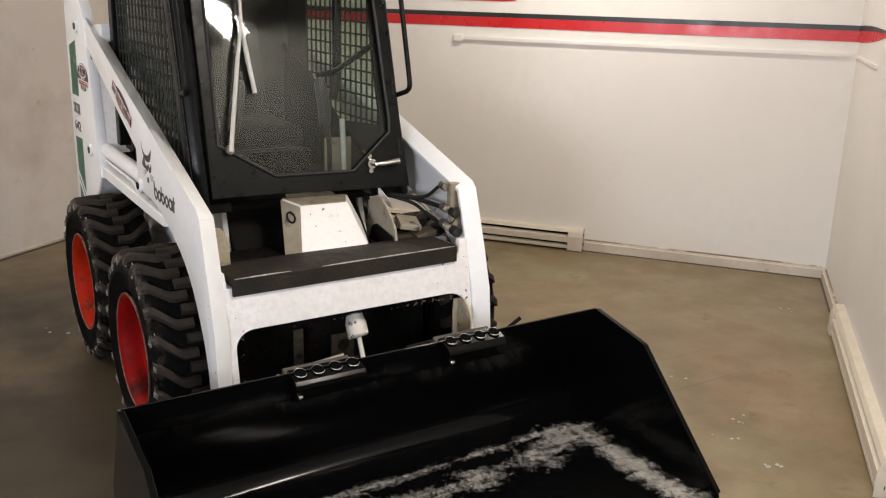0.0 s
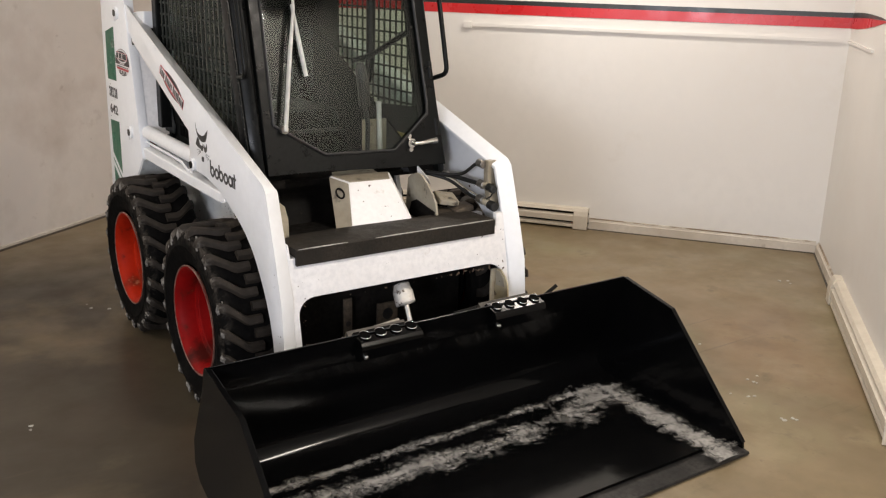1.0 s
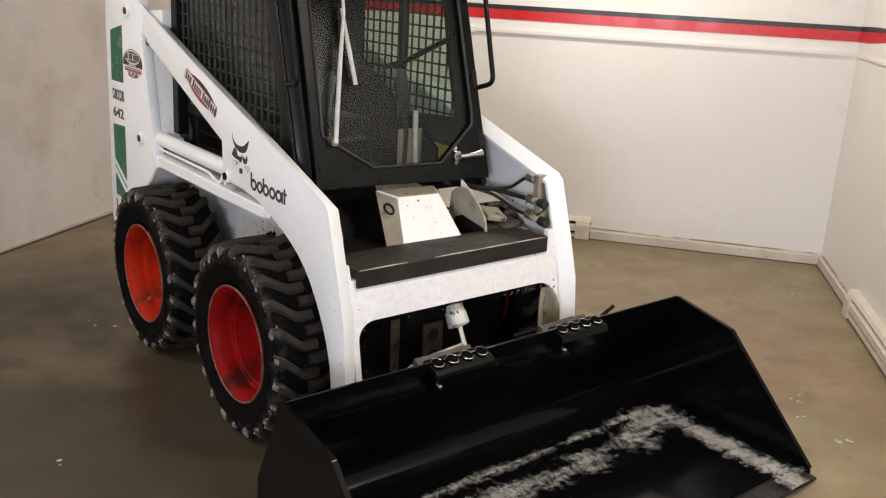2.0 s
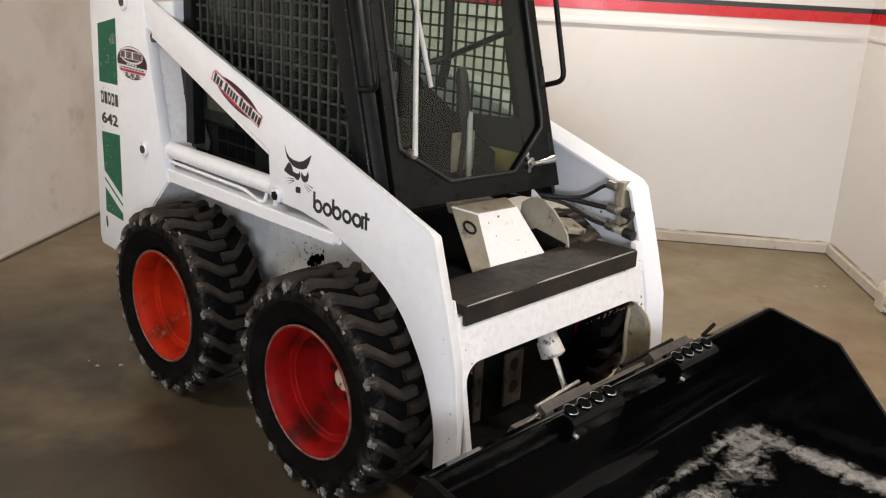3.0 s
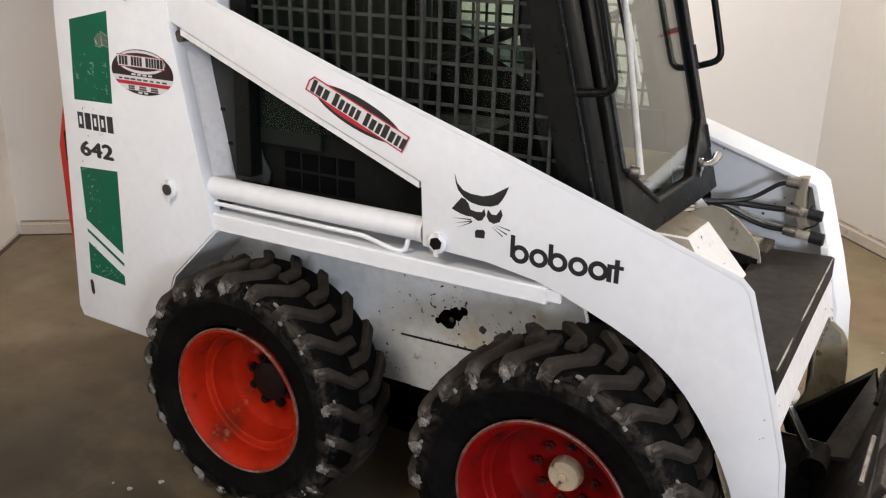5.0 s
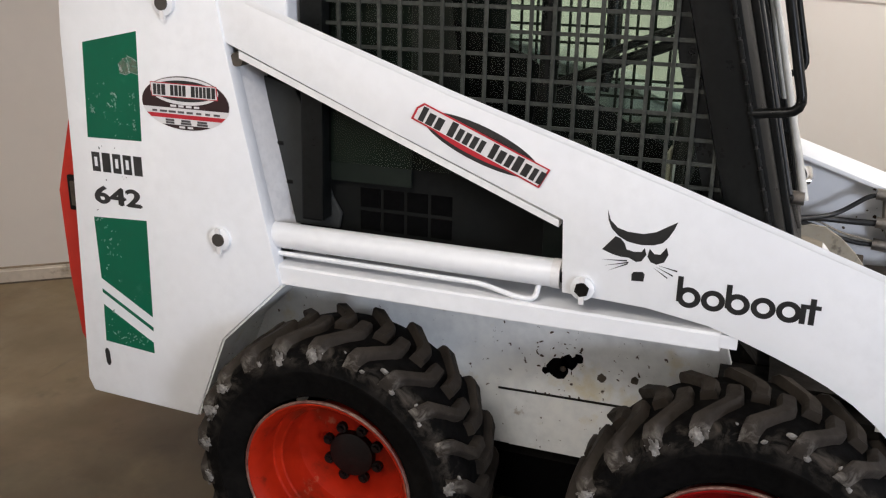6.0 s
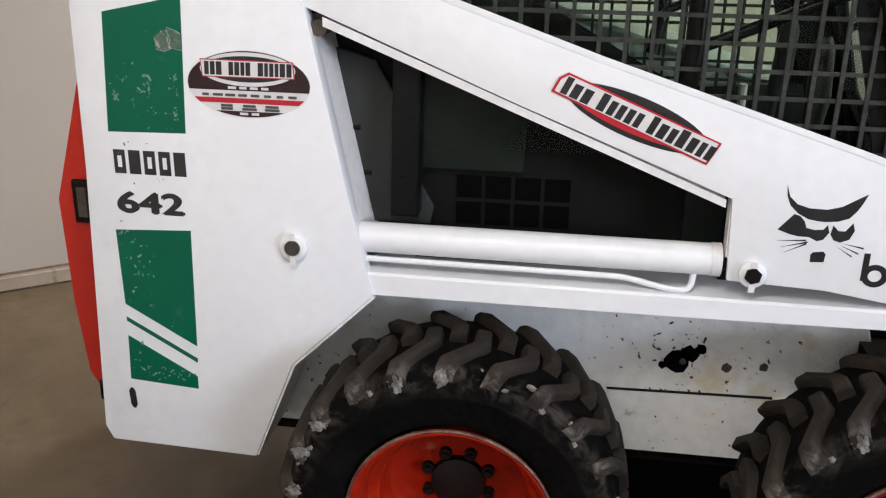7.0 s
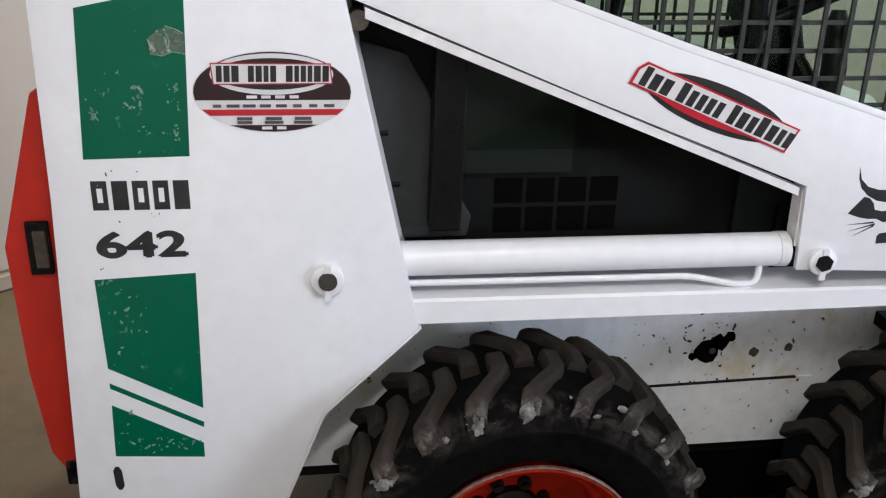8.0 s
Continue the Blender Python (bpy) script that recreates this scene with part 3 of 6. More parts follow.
for sx in (-1, 1):
    drop = thick_line(ARM[1:11], 0.009)[10:][::-1]
    bm = bmesh.new()
    loft(bm, [[(sx * x, y, z) for y, z in ring] for x, ring in ((AX0, ARM), (AX1, ARM[:1] + drop + ARM[11:]))])
    lift_arm = part("lift_arm", bm, WHITE, loader, "white painted steel lift arm", smooth=30, bevel=0.002)
    # canted flange along the top and front edge, which makes the arm a deep channel
    edge = thick_line(ARM[1:11], -0.002)[10:][::-1]
    low = thick_line(edge, 0.033)[10:][::-1]
    bm = bmesh.new()
    loft(bm, [[(sx * x, y, z) for y, z in thick_line(line, 0.013)] for x, line in ((AX0 + 0.0012, edge), (0.480, low))])
    part("arm_flange", bm, WHITE, lift_arm, "folded edge of the arm", smooth=25, bevel=0.004)
    bm = bmesh.new()
    prism(bm, [(0.826, 0.93), (0.828, 1.050), (0.818, 1.046), (0.816, 0.93)], sx * AX1, sx * 0.494)
    part("arm_web", bm, WORN_WHITE, lift_arm)
UPRIGHT = [(2.152, 1.56), (2.166, 1.384), (2.173, 1.05), (2.203, 0.405), (2.186, 0.368), (1.828, 0.361), (1.729, 0.611), (1.545, 0.790), (1.668, 1.372), (1.700, 1.56), (1.76, 1.60), (2.10, 1.60)]
for sx in (-1, 1):
    bm = bmesh.new()
    prism(bm, UPRIGHT, sx * 0.548, sx * 0.500)
    upright = part("upright", bm, WHITE, loader, "tall white painted rear upright", smooth=30, bevel=0.006)
    # flange over the rear wheel
    bm = bmesh.new()
    edge = [(1.541, 0.790), (1.725, 0.611), (1.824, 0.366)]
    prism(bm, [(y + 0.012, z + 0.004) for y, z in edge] + [(y, z - 0.004) for y, z in edge[::-1]], sx * 0.543, sx * 0.31)
    part("wheel_flange", bm, DIRTY_WHITE, loader)
    # ledge over the wheels
    section = [(0.537, 0.793), (0.537, 0.838), (0.532, 0.843), (0.31, 0.856), (0.31, 0.846), (0.527, 0.832), (0.527, 0.793)]
    bm = bmesh.new()
    loft(bm, [[(sx * x, y, z + lift * (1 if z < 0.8 else 0)) for x, z in section] for y, lift in ((1.56, 0.0), (0.9, 0.004), (0.47, 0.010))])
    box(bm, sx * 0.537, sx * 0.527, 0.435, 0.472, 0.812, 0.842)
    part("ledge", bm, WHITE, loader, smooth=30)
    # lift cylinder, its pipe and pins
    bm = bmesh.new()
    tube(bm, [(sx * 0.502, 1.66, 0.912), (sx * 0.502, 0.846, 0.915)], 0.033, 28)
    cyl = part("lift_cylinder", bm, WHITE, loader, smooth=40)
    bm = bmesh.new()
    tube(bm, [(sx * 0.502, 0.850, 0.915), (sx * 0.502, 0.830, 0.915)], 0.0345, 28)
    part("gland", bm, WORN_WHITE, cyl, smooth=40)
    bm = bmesh.new()
    tube(bm, [(sx * 0.502, 0.845, 0.915), (sx * 0.502, 0.76, 0.912)], 0.020, 20)
    part("rod", bm, DARK, cyl, smooth=40)
    bm = bmesh.new()
    tube(bm, bend([(sx * 0.515, 1.66, 0.868), (sx * 0.515, 1.02, 0.868), (sx * 0.520, 0.93, 0.850), (sx * 0.520, 0.885, 0.850), (sx * 0.512, 0.880, 0.89)], 0.025), 0.0065, 10)
    part("oil_pipe", bm, WHITE, cyl, smooth=60)
    for y, z, r in ((0.773, 0.904, 0.027), (1.713, 0.896, 0.030), (1.832, 1.476, 0.030)):
        base_x = 0.54 if y < 1 else 0.548
        bm = bmesh.new()
        tube(bm, [(sx * (base_x - 0.005), y, z), (sx * (base_x + 0.010), y, z), (sx * (base_x + 0.013), y, z)], [r, r, r - 0.004], 28)
        boss = part("pivot_boss", bm, WHITE, loader, smooth=40)
        bm = bmesh.new()
        tube(bm, [(sx * (base_x + 0.006), y, z), (sx * (base_x + 0.018), y, z)], 0.017, 6 if y < 1 else 14)
        part("pivot_bolt", bm, DARK if y < 1 else DUSTY_STEEL, boss, smooth=30)
        for z0, z1 in ((z - r - 0.008, z - 0.015), (z + 0.016, z + r)):
            bm = bmesh.new()
            box(bm, sx * (base_x + 0.010), sx * (base_x + 0.016), y - 0.006, y + 0.006, z0, z1)
            part("lock_tab", bm, WORN_WHITE, boss)
    # welded lip under the arm
    bm = bmesh.new()
    for (ya, za), (yb, zb) in (((1.640, 1.372), (0.838, 1.050)),):
        prism(bm, [(ya, za), (yb, zb), (yb, zb - 0.016), (ya, za - 0.018)], sx * 0.534, sx * 0.500)
    part("arm_lip", bm, WORN_WHITE, loader)
    bm = bmesh.new()
    tube(bm, [(sx * 0.530, 1.650, 1.350), (sx * 0.470, 1.650, 1.350)], 0.017, 14)
    part("arm_stop", bm, RUSTY, loader, "rusty stop under the arm", smooth=40)
    # post behind the rear of the opening
    bm = bmesh.new()
    loft(bm, [[(sx * x, y + d, z) for x, d in ((0.514, 0.026), (0.375, 0.008), (0.375, 0.020), (0.514, 0.040))] for y, z in ((1.648, 1.37), (1.586, 1.08), (1.548, 0.90))])
    post = part("inner_post", bm, WORN_WHITE, loader)
    for x, y, z in ((0.40, 1.623, 1.24), (0.41, 1.600, 1.13), (0.41, 1.577, 1.03)):
        bm = bmesh.new()
        tube(bm, [(sx * x, y + 0.01, z), (sx * x, y - 0.006, z)], 0.006, 8)
        part("post_bolt", bm, DARK, post)
    bm = bmesh.new()
    box(bm, sx * 0.400, sx * 0.370, 1.578, 1.61, 1.10, 1.135)
    part("post_catch", bm, DARK, post, bevel=0.003)
    # chassis side with its access panel and holes
    bm = bmesh.new()
    prism(bm, [(1.95, 0.339), (1.95, 0.852), (0.50, 0.852), (0.44, 0.66), (0.30, 0.60), (0.30, 0.339)], sx * 0.312, sx * 0.290)
    side = part("chassis_side", bm, DIRTY_WHITE, loader, "dirty white chassis plate between the wheels", bevel=0.004)
    bm = bmesh.new()
    prism(bm, [(1.020, 0.504), (0.60, 0.512), (0.60, 0.342), (0.985, 0.342)], sx * 0.318, sx * 0.312)
    part("access_panel", bm, DIRTY_WHITE, side, bevel=0.001)
    bm = bmesh.new()
    prism(bm, [(1.022, 0.5055), (0.64, 0.5130), (0.64, 0.5100), (1.020, 0.5030)], sx * 0.3195, sx * 0.312)
    part("panel_seam", bm, DARK, side)
    # open holes are near-black patches standing for their depth
    holes = ((0.864, 0.590, 0.030), (0.838, 0.608, 0.022), (0.814, 0.622, 0.014), (0.752, 0.580, 0.012), (0.668, 0.588, 0.011), (0.897, 0.575, 0.010))
    for k, (y, z, r) in enumerate(holes):
        rnd = random.Random(k)
        bm = bmesh.new()
        ring = [(y + r * rnd.uniform(0.75, 1.15) * math.cos(a), z + r * rnd.uniform(0.75, 1.15) * math.sin(a)) for a in [2 * math.pi * i / 12 for i in range(12)]]
        prism(bm, ring, sx * 0.3135, sx * 0.305)
        if k in (3, 4):
            part("access_hole", bm, RUSTY, side, "rusty plugged hole in the plate")
        else:
            part("access_hole", bm, VOID, side, "dark ragged hole in the plate")
    bm = bmesh.new()
    tube(bm, [(sx * 0.312, 0.852, 0.588), (sx * 0.3155, 0.852, 0.588)], [0.0095, 0.007], 10)
    part("hole_bolt", bm, RUSTY, side, "rusty bolt head seen in the hole")
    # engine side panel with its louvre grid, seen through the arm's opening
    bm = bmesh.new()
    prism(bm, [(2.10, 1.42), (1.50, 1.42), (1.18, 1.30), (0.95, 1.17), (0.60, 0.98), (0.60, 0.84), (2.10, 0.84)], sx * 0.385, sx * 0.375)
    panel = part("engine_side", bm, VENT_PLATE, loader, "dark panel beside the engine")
    # vent openings drawn as near-black blocks, their inner shade in the colour
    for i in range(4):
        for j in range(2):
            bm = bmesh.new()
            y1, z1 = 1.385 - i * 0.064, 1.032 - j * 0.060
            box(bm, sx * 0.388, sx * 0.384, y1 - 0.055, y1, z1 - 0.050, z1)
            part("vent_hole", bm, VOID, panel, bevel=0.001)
    bm = bmesh.new()
    prism(bm, [(1.645, 1.300), (1.558, 1.275), (1.519, 1.205), (1.457, 1.003), (1.432, 0.962), (1.44, 0.92), (1.588, 0.92), (1.60, 0.96)], sx * 0.402, sx * 0.392)
    part("side_tank", bm, TANK, loader, "grey-black moulded tank", bevel=0.008)

bm = bmesh.new()
prism(bm, [(2.12, 0.42), (2.12, 1.40), (1.52, 1.42), (1.50, 0.86), (0.50, 0.80), (0.34, 0.62), (0.30, 0.30), (1.95, 0.30)], -0.289, 0.289)
part("engine_block", bm, DARK, loader)
# near-black filler added to give the deep shade below the chassis
bm = bmesh.new()
box(bm, -0.284, 0.284, 0.32, 1.62, 0.15, 0.36)
part("belly_filler", bm, VOID, loader, "near-black block added for the deep shade under the chassis", bevel=0.01)
bm = bmesh.new()
prism(bm, [(2.13, 1.40), (2.13, 1.46), (1.52, 1.50), (1.52, 1.42)], -0.49, 0.49)
part("engine_cover", bm, WHITE, loader, bevel=0.008)

# rear door
bm = bmesh.new()
prism(bm, [(2.165, 1.235), (2.197, 1.225), (2.277, 0.95), (2.272, 0.70), (2.255, 0.52), (2.215, 0.445), (2.165, 0.44)], -0.470, 0.470)
tail = part("rear_door", bm, TAIL_RED, loader, "red rear door behind the uprights", smooth=25, bevel=0.008)
for sx in (-1, 1):
    bm = bmesh.new()
    box(bm, sx * 0.468, sx * 0.480, 2.195, 2.235, 0.90, 1.00)
    part("latch", bm, DARK, tail, bevel=0.004)
    bm = bmesh.new()
    box(bm, sx * 0.478, sx * 0.486, 2.20, 2.222, 0.915, 0.985)
    part("latch_plate", bm, RUSTY, tail, bevel=0.003)
    bm = bmesh.new()
    box(bm, sx * 0.45, sx * 0.475, 2.195, 2.232, 0.445, 0.50)
    part("bumper_stop", bm, RUBBER, tail, bevel=0.006)

# ------------------------------------------------ front crossbar and step
SHEAR = lambda z: -0.053 - (0.69 - z) * 0.19


def arc(cx, cz, r, a0, a1, n=6):
    return [(cx + r * math.cos(radians(a0 + (a1 - a0) * k / n)), cz + r * math.sin(radians(a0 + (a1 - a0) * k / n))) for k in range(n + 1)]


outline = [(-0.480, 0.752), (-0.474, 0.752), (-0.470, 0.700), (0.440, 0.700), (0.448, 0.752), (0.480, 0.752), (0.480, 0.14), (0.467, 0.14)] + arc(0.385, 0.467, 0.082, 0, 90) + arc(-0.396, 0.487, 0.062, 90, 180) + [(-0.458, 0.14), (-0.480, 0.14)]
bm = bmesh.new()
loft(bm, [[(x, SHEAR(z) + d, z) for x, z in outline] for d in (0.0, 0.024)])
part("front_crossbar", bm, WORN_WHITE, loader, "chipped white front crossbar", bevel=0.003)
for sx in (-1, 1):
    bm = bmesh.new()
    prism(bm, [(-0.085, 0.53), (0.035, 0.53), (0.020, 0.485), (-0.005, 0.42), (-0.033, 0.32), (-0.036, 0.13), (-0.115, 0.13), (-0.110, 0.40)], sx * 0.527, sx * 0.518)
    part("arm_gusset", bm, GRIMY, loader, "grimy inner plate at the arm's foot", bevel=0.003)
bm = bmesh.new()
prism(bm, [(SHEAR(0.14) + 0.02, 0.14), (SHEAR(0.44) + 0.02, 0.44), (SHEAR(0.52) + 0.02, 0.52), (0.02, 0.50), (-0.01, 0.42), (-0.03, 0.14)], -0.472, -0.478)
part("leg_plate", bm, GRIMY, loader, "grimy stained inner plate of the crossbar leg", bevel=0.002)
# the other leg's plate stands forward of the crossbar and has a curved folded rear edge
curve = [(-0.060, 0.515), (-0.056, 0.450), (-0.057, 0.385), (-0.060, 0.320), (-0.044, 0.250), (-0.018, 0.185), (0.022, 0.135)]
bm = bmesh.new()
prism(bm, [(-0.093, 0.520), (-0.125, 0.495), (-0.143, 0.466), (-0.153, 0.386), (-0.157, 0.306), (-0.154, 0.135)] + curve[::-1], 0.456, 0.463)
leg = part("leg_plate", bm, RUST_STAINED, loader, "yellowed rust-stained inner plate of the crossbar leg", bevel=0.002)
bm = bmesh.new()
prism(bm, thick_line(curve, 0.006), 0.434, 0.4635)
part("folded_edge", bm, GRIMY, leg, smooth=30)
bm = bmesh.new()
prism(bm, [(-0.088, 0.512), (-0.118, 0.488), (-0.128, 0.452), (-0.066, 0.444), (-0.064, 0.508)], 0.4535, 0.4562)
part("doubler_plate", bm, WELL_WHITE, leg, bevel=0.001)
bm = bmesh.new()
box(bm, -0.507, 0.507, -0.03, 0.14, 0.66, 0.700)
part("crossbar_top", bm, WORN_WHITE, loader)
bm = bmesh.new()
prism(bm, [(-0.067, 0.673), (-0.0555, 0.673), (-0.053, 0.7035), (0.148, 0.7035), (0.148, 0.728), (-0.056, 0.736), (-0.066, 0.731)], -0.470, 0.436)
step = part("step_plate", bm, RUBBER_GRIP, loader, "worn black anti-slip step plate", smooth=30)
for x0, x1 in ((-0.462, -0.255), (-0.135, 0.10), (0.08, 0.27), (0.25, 0.43)):
    bm = bmesh.new()
    tube(bm, [(x0, -0.0615, 0.7335), (x0 * 0.7 + x1 * 0.3, -0.0622, 0.7342), (x0 * 0.3 + x1 * 0.7, -0.0622, 0.7342), (x1, -0.0615, 0.7335)], [0.0008, 0.0028, 0.0024, 0.0008], 6)
    part("worn_edge", bm, GRIP_WORN, step, "bare worn metal edge")

# well between the step and the cab
bm = bmesh.new()
prism(bm, [(0.13, 0.62), (0.13, 0.675), (0.50, 0.675), (0.50, 0.90), (0.60, 0.90), (0.60, 0.62)], -0.286, 0.286)
part("front_well", bm, DARK, loader)
for sx in (-1, 1):
    bm = bmesh.new()
    box(bm, sx * 0.287, sx * 0.505, 0.13, 0.47, 0.64, 0.672)
    part("well_floor", bm, DARK, loader)
    bm = bmesh.new()
    box(bm, sx * 0.313, sx * 0.425, 0.36, 0.60, 0.86, 0.895)
    part("well_cheek", bm, DARK, loader)
bm = bmesh.new()
top = [(-0.072, 0.264, 0.878), (0.123, 0.254, 0.876), (0.164, 0.341, 0.886), (-0.115, 0.361, 0.892)]
low = [(-0.130, 0.120, 0.690), (0.160, 0.105, 0.690), (0.205, 0.300, 0.780), (-0.172, 0.185, 0.700)]
loft(bm, [low, top])
pedestal = part("pedal_cover", bm, COVER_WHITE, loader, "boxy white sloped pedal cover", bevel=0.007)
# flank and top take a darker, stained beige than the white front
corner = [Vector(p) for p in (low[0], low[3], top[3], top[0])]
face = (corner[1] - corner[0]).cross(corner[3] - corner[0]).normalized()
face = face if face.x < 0 else -face
middle = sum(corner, Vector()) / 4
bm = bmesh.new()
loft(bm, [[middle + (c - middle) * 0.93 + face * d for c in corner] for d in (-0.010, 0.010)])
part("cover_flank", bm, FLANK, pedestal, "stained flank of the cover, darker beige than its front", bevel=0.002)
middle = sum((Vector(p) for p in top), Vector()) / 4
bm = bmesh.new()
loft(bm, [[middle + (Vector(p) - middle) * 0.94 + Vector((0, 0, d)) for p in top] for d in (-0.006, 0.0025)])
part("cover_top", bm, FLANK, pedestal, "stained top of the cover, darker beige than its front", bevel=0.001)
across, up_ = (corner[2] - corner[3]).normalized(), (corner[3] - corner[0]).normalized()
spot = corner[3] * 0.38 + corner[2] * 0.34 + corner[0] * 0.14 + corner[1] * 0.14 + face * 0.011
bm = bmesh.new()
tube(bm, [spot + 0.021 * (math.cos(a) * across + math.sin(a) * up_) for a in [2 * math.pi * k / 18 for k in range(19)]], 0.0042, 6)
part("cover_ring", bm, DARK, pedestal)
bm = bmesh.new()
loft(bm, [[(-0.05, 0.39, 0.84), (0.135, 0.37, 0.84), (0.13, 0.43, 0.84), (-0.05, 0.43, 0.84)], [(-0.075, 0.380, 0.886), (0.130, 0.360, 0.880), (0.13, 0.43, 0.892), (-0.07, 0.43, 0.892)]])
part("rear_cover", bm, GRIMY, loader, bevel=0.008)
# brackets and loose plates in the well
bm = bmesh.new()
loft(bm, [[(x, y, z) for x, z in ((-0.500, 0.675), (-0.408, 0.675), (-0.412, 0.80), (-0.425, 0.850), (-0.445, 0.868), (-0.500, 0.868))] for y in (0.120, 0.130)])
part("well_bracket", bm, GRIMY, loader, bevel=0.002)
bm = bmesh.new()
box(bm, -0.450, -0.155, 0.165, 0.36, 0.694, 0.704)
shelf = part("well_shelf", bm, DARK, loader)
for x0, x1 in ((-0.40, -0.33), (-0.29, -0.17)):
    bm = bmesh.new()
    tube(bm, [(x0, 0.164, 0.703), ((x0 + x1) / 2, 0.163, 0.705), (x1, 0.164, 0.703)], [0.001, 0.004, 0.001], 6)
    part("bare_edge", bm, GRIMY, shelf)
bm = bmesh.new()
prism(bm, [(0.37, 0.68), (0.352, 0.848), (0.325, 0.868), (0.285, 0.882), (0.245, 0.878), (0.200, 0.850), (0.159, 0.812), (0.132, 0.778), (0.121, 0.735), (0.121, 0.69), (0.13, 0.68)], 0.268, 0.278)
gusset = part("well_gusset", bm, WELL_WHITE, loader, "stained white curved gusset plate", bevel=0.002)
# dark plate that puts the gusset's shaded lower part into colour
bm = bmesh.new()
prism(bm, [(0.33, 0.69), (0.305, 0.752), (0.27, 0.768), (0.13, 0.742), (0.128, 0.700), (0.16, 0.69)], 0.258, 0.266)
part("gusset_shade", bm, DARK, gusset, "dark plate for the shade on the gusset's lower part", bevel=0.002)
bm = bmesh.new()
loft(bm, [[(0.312, 0.34, 0.845), (0.352, 0.30, 0.815), (0.355, 0.305, 0.817), (0.315, 0.345, 0.847)], [(0.306, 0.34, 0.905), (0.340, 0.295, 0.845), (0.343, 0.300, 0.847), (0.309, 0.345, 0.907)]])
part("torn_flap", bm, WORN_WHITE, loader)
for x, y, z, w in ((0.37, 0.20, 0.775, 0.05), (0.39, 0.28, 0.755, 0.06), (0.33, 0.17, 0.72, 0.05), (0.42, 0.16, 0.735, 0.04)):
    bm = bmesh.new()
    box(bm, -w, w, -0.045, 0.045, -0.012, 0.012, pose(x, y, z, 12 * math.sin(x * 40), 14 * math.cos(y * 50), 200 * x))
    part("valve_block", bm, WELL_WHITE if z > 0.74 else RUSTY, loader, bevel=0.006)
bm = bmesh.new()
box(bm, 0.30, 0.506, 0.115, 0.150, 0.703, 0.716)
part("well_strip", bm, WORN_WHITE, loader, bevel=0.003)
# brackets under the crossbar and a dark front plate, widened to hide lit floor
bm = bmesh.new()
box(bm, -0.445, 0.445, 0.19, 0.21, 0.05, 0.66)
part("front_plate", bm, DARK, loader)
# added dark plate in place of the shaded floor between the arms
bm = bmesh.new()
box(bm, -0.436, 0.436, -0.13, 0.188, 0.05, 0.11)
part("floor_shade_plate", bm, DARK, loader, "dark plate added for the shaded floor under the crossbar", bevel=0.004)
for x0, x1, z0, z1 in ((-0.160, -0.120, 0.15, 0.42), (0.0, 0.100, 0.16, 0.37)):
    bm = bmesh.new()
    box(bm, x0, x1, 0.150, 0.162, z0, z1)
    bracket = part("axle_bracket", bm, RUSTY, loader, bevel=0.004)
    for z in (z0 + 0.07, z0 + 0.16):
        bm = bmesh.new()
        tube(bm, [((x0 + x1) / 2, 0.1495, z), ((x0 + x1) / 2, 0.155, z)], 0.012 if x1 - x0 < 0.05 else 0.026, 12)
        part("bracket_hole", bm, HOSE, bracket)

# hydraulic couplers and hoses on the inside of the arm
for y, z, r, colour in ((0.086, 0.938, 0.017, STEEL), (0.075, 0.851, 0.017, STEEL), (0.076, 0.784, 0.018, STEEL), (0.010, 0.846, 0.0175, HOSE), (-0.004, 0.773, 0.0195, HOSE), (0.040, 0.848, 0.014, GRIMY), (0.035, 0.778, 0.015, GRIMY)):
    bm = bmesh.new()
    tube(bm, [(0.470, y + 0.022, z + 0.003), (0.466, y - 0.018, z), (0.466, y - 0.020, z)], [r, r, r * 0.8], 14)
    part("coupler", bm, colour, loader, smooth=40)
bm = bmesh.new()
loft(bm, [[(x, y + dy, z) for x, dy in ((0.476, -0.014), (0.546, -0.014), (0.546, 0.016), (0.476, 0.016))] for y, z in ((0.030, 0.765), (0.058, 0.84), (0.064, 0.90), (0.062, 0.957))])
part("coupler_block", bm, FLANK, loader, bevel=0.004)
bm = bmesh.new()
tube(bm, bend([(0.468, -0.002, 0.832), (0.466, 0.010, 0.812), (0.467, 0.035, 0.800), (0.470, 0.045, 0.786)], 0.015), 0.003, 8)
part("cap_cord", bm, HOSE, loader, smooth=60)
for radius, colour, pts in ((0.0085, HOSE, [(0.470, 0.100, 0.938), (0.468, 0.130, 0.930), (0.460, 0.205, 0.872), (0.420, 0.270, 0.862), (0.30, 0.46, 0.86)]),
                            (0.0115, HOSE, [(0.470, 0.085, 0.851), (0.466, 0.170, 0.850), (0.440, 0.260, 0.858), (0.30, 0.45, 0.868)]),
                            (0.0085, HOSE, [(0.470, 0.090, 0.784), (0.466, 0.150, 0.786), (0.462, 0.200, 0.800), (0.440, 0.275, 0.836), (0.36, 0.36, 0.860), (0.30, 0.44, 0.86)]),
                            (0.0040, WELL_WHITE, [(0.470, 0.100, 0.796), (0.464, 0.190, 0.812), (0.450, 0.262, 0.848), (0.36, 0.37, 0.872)])):
    bm = bmesh.new()
    tube(bm, bend(pts, 0.06, 5), radius * 0.85, 10)
    part("hydraulic_hose", bm, colour, loader, smooth=60)

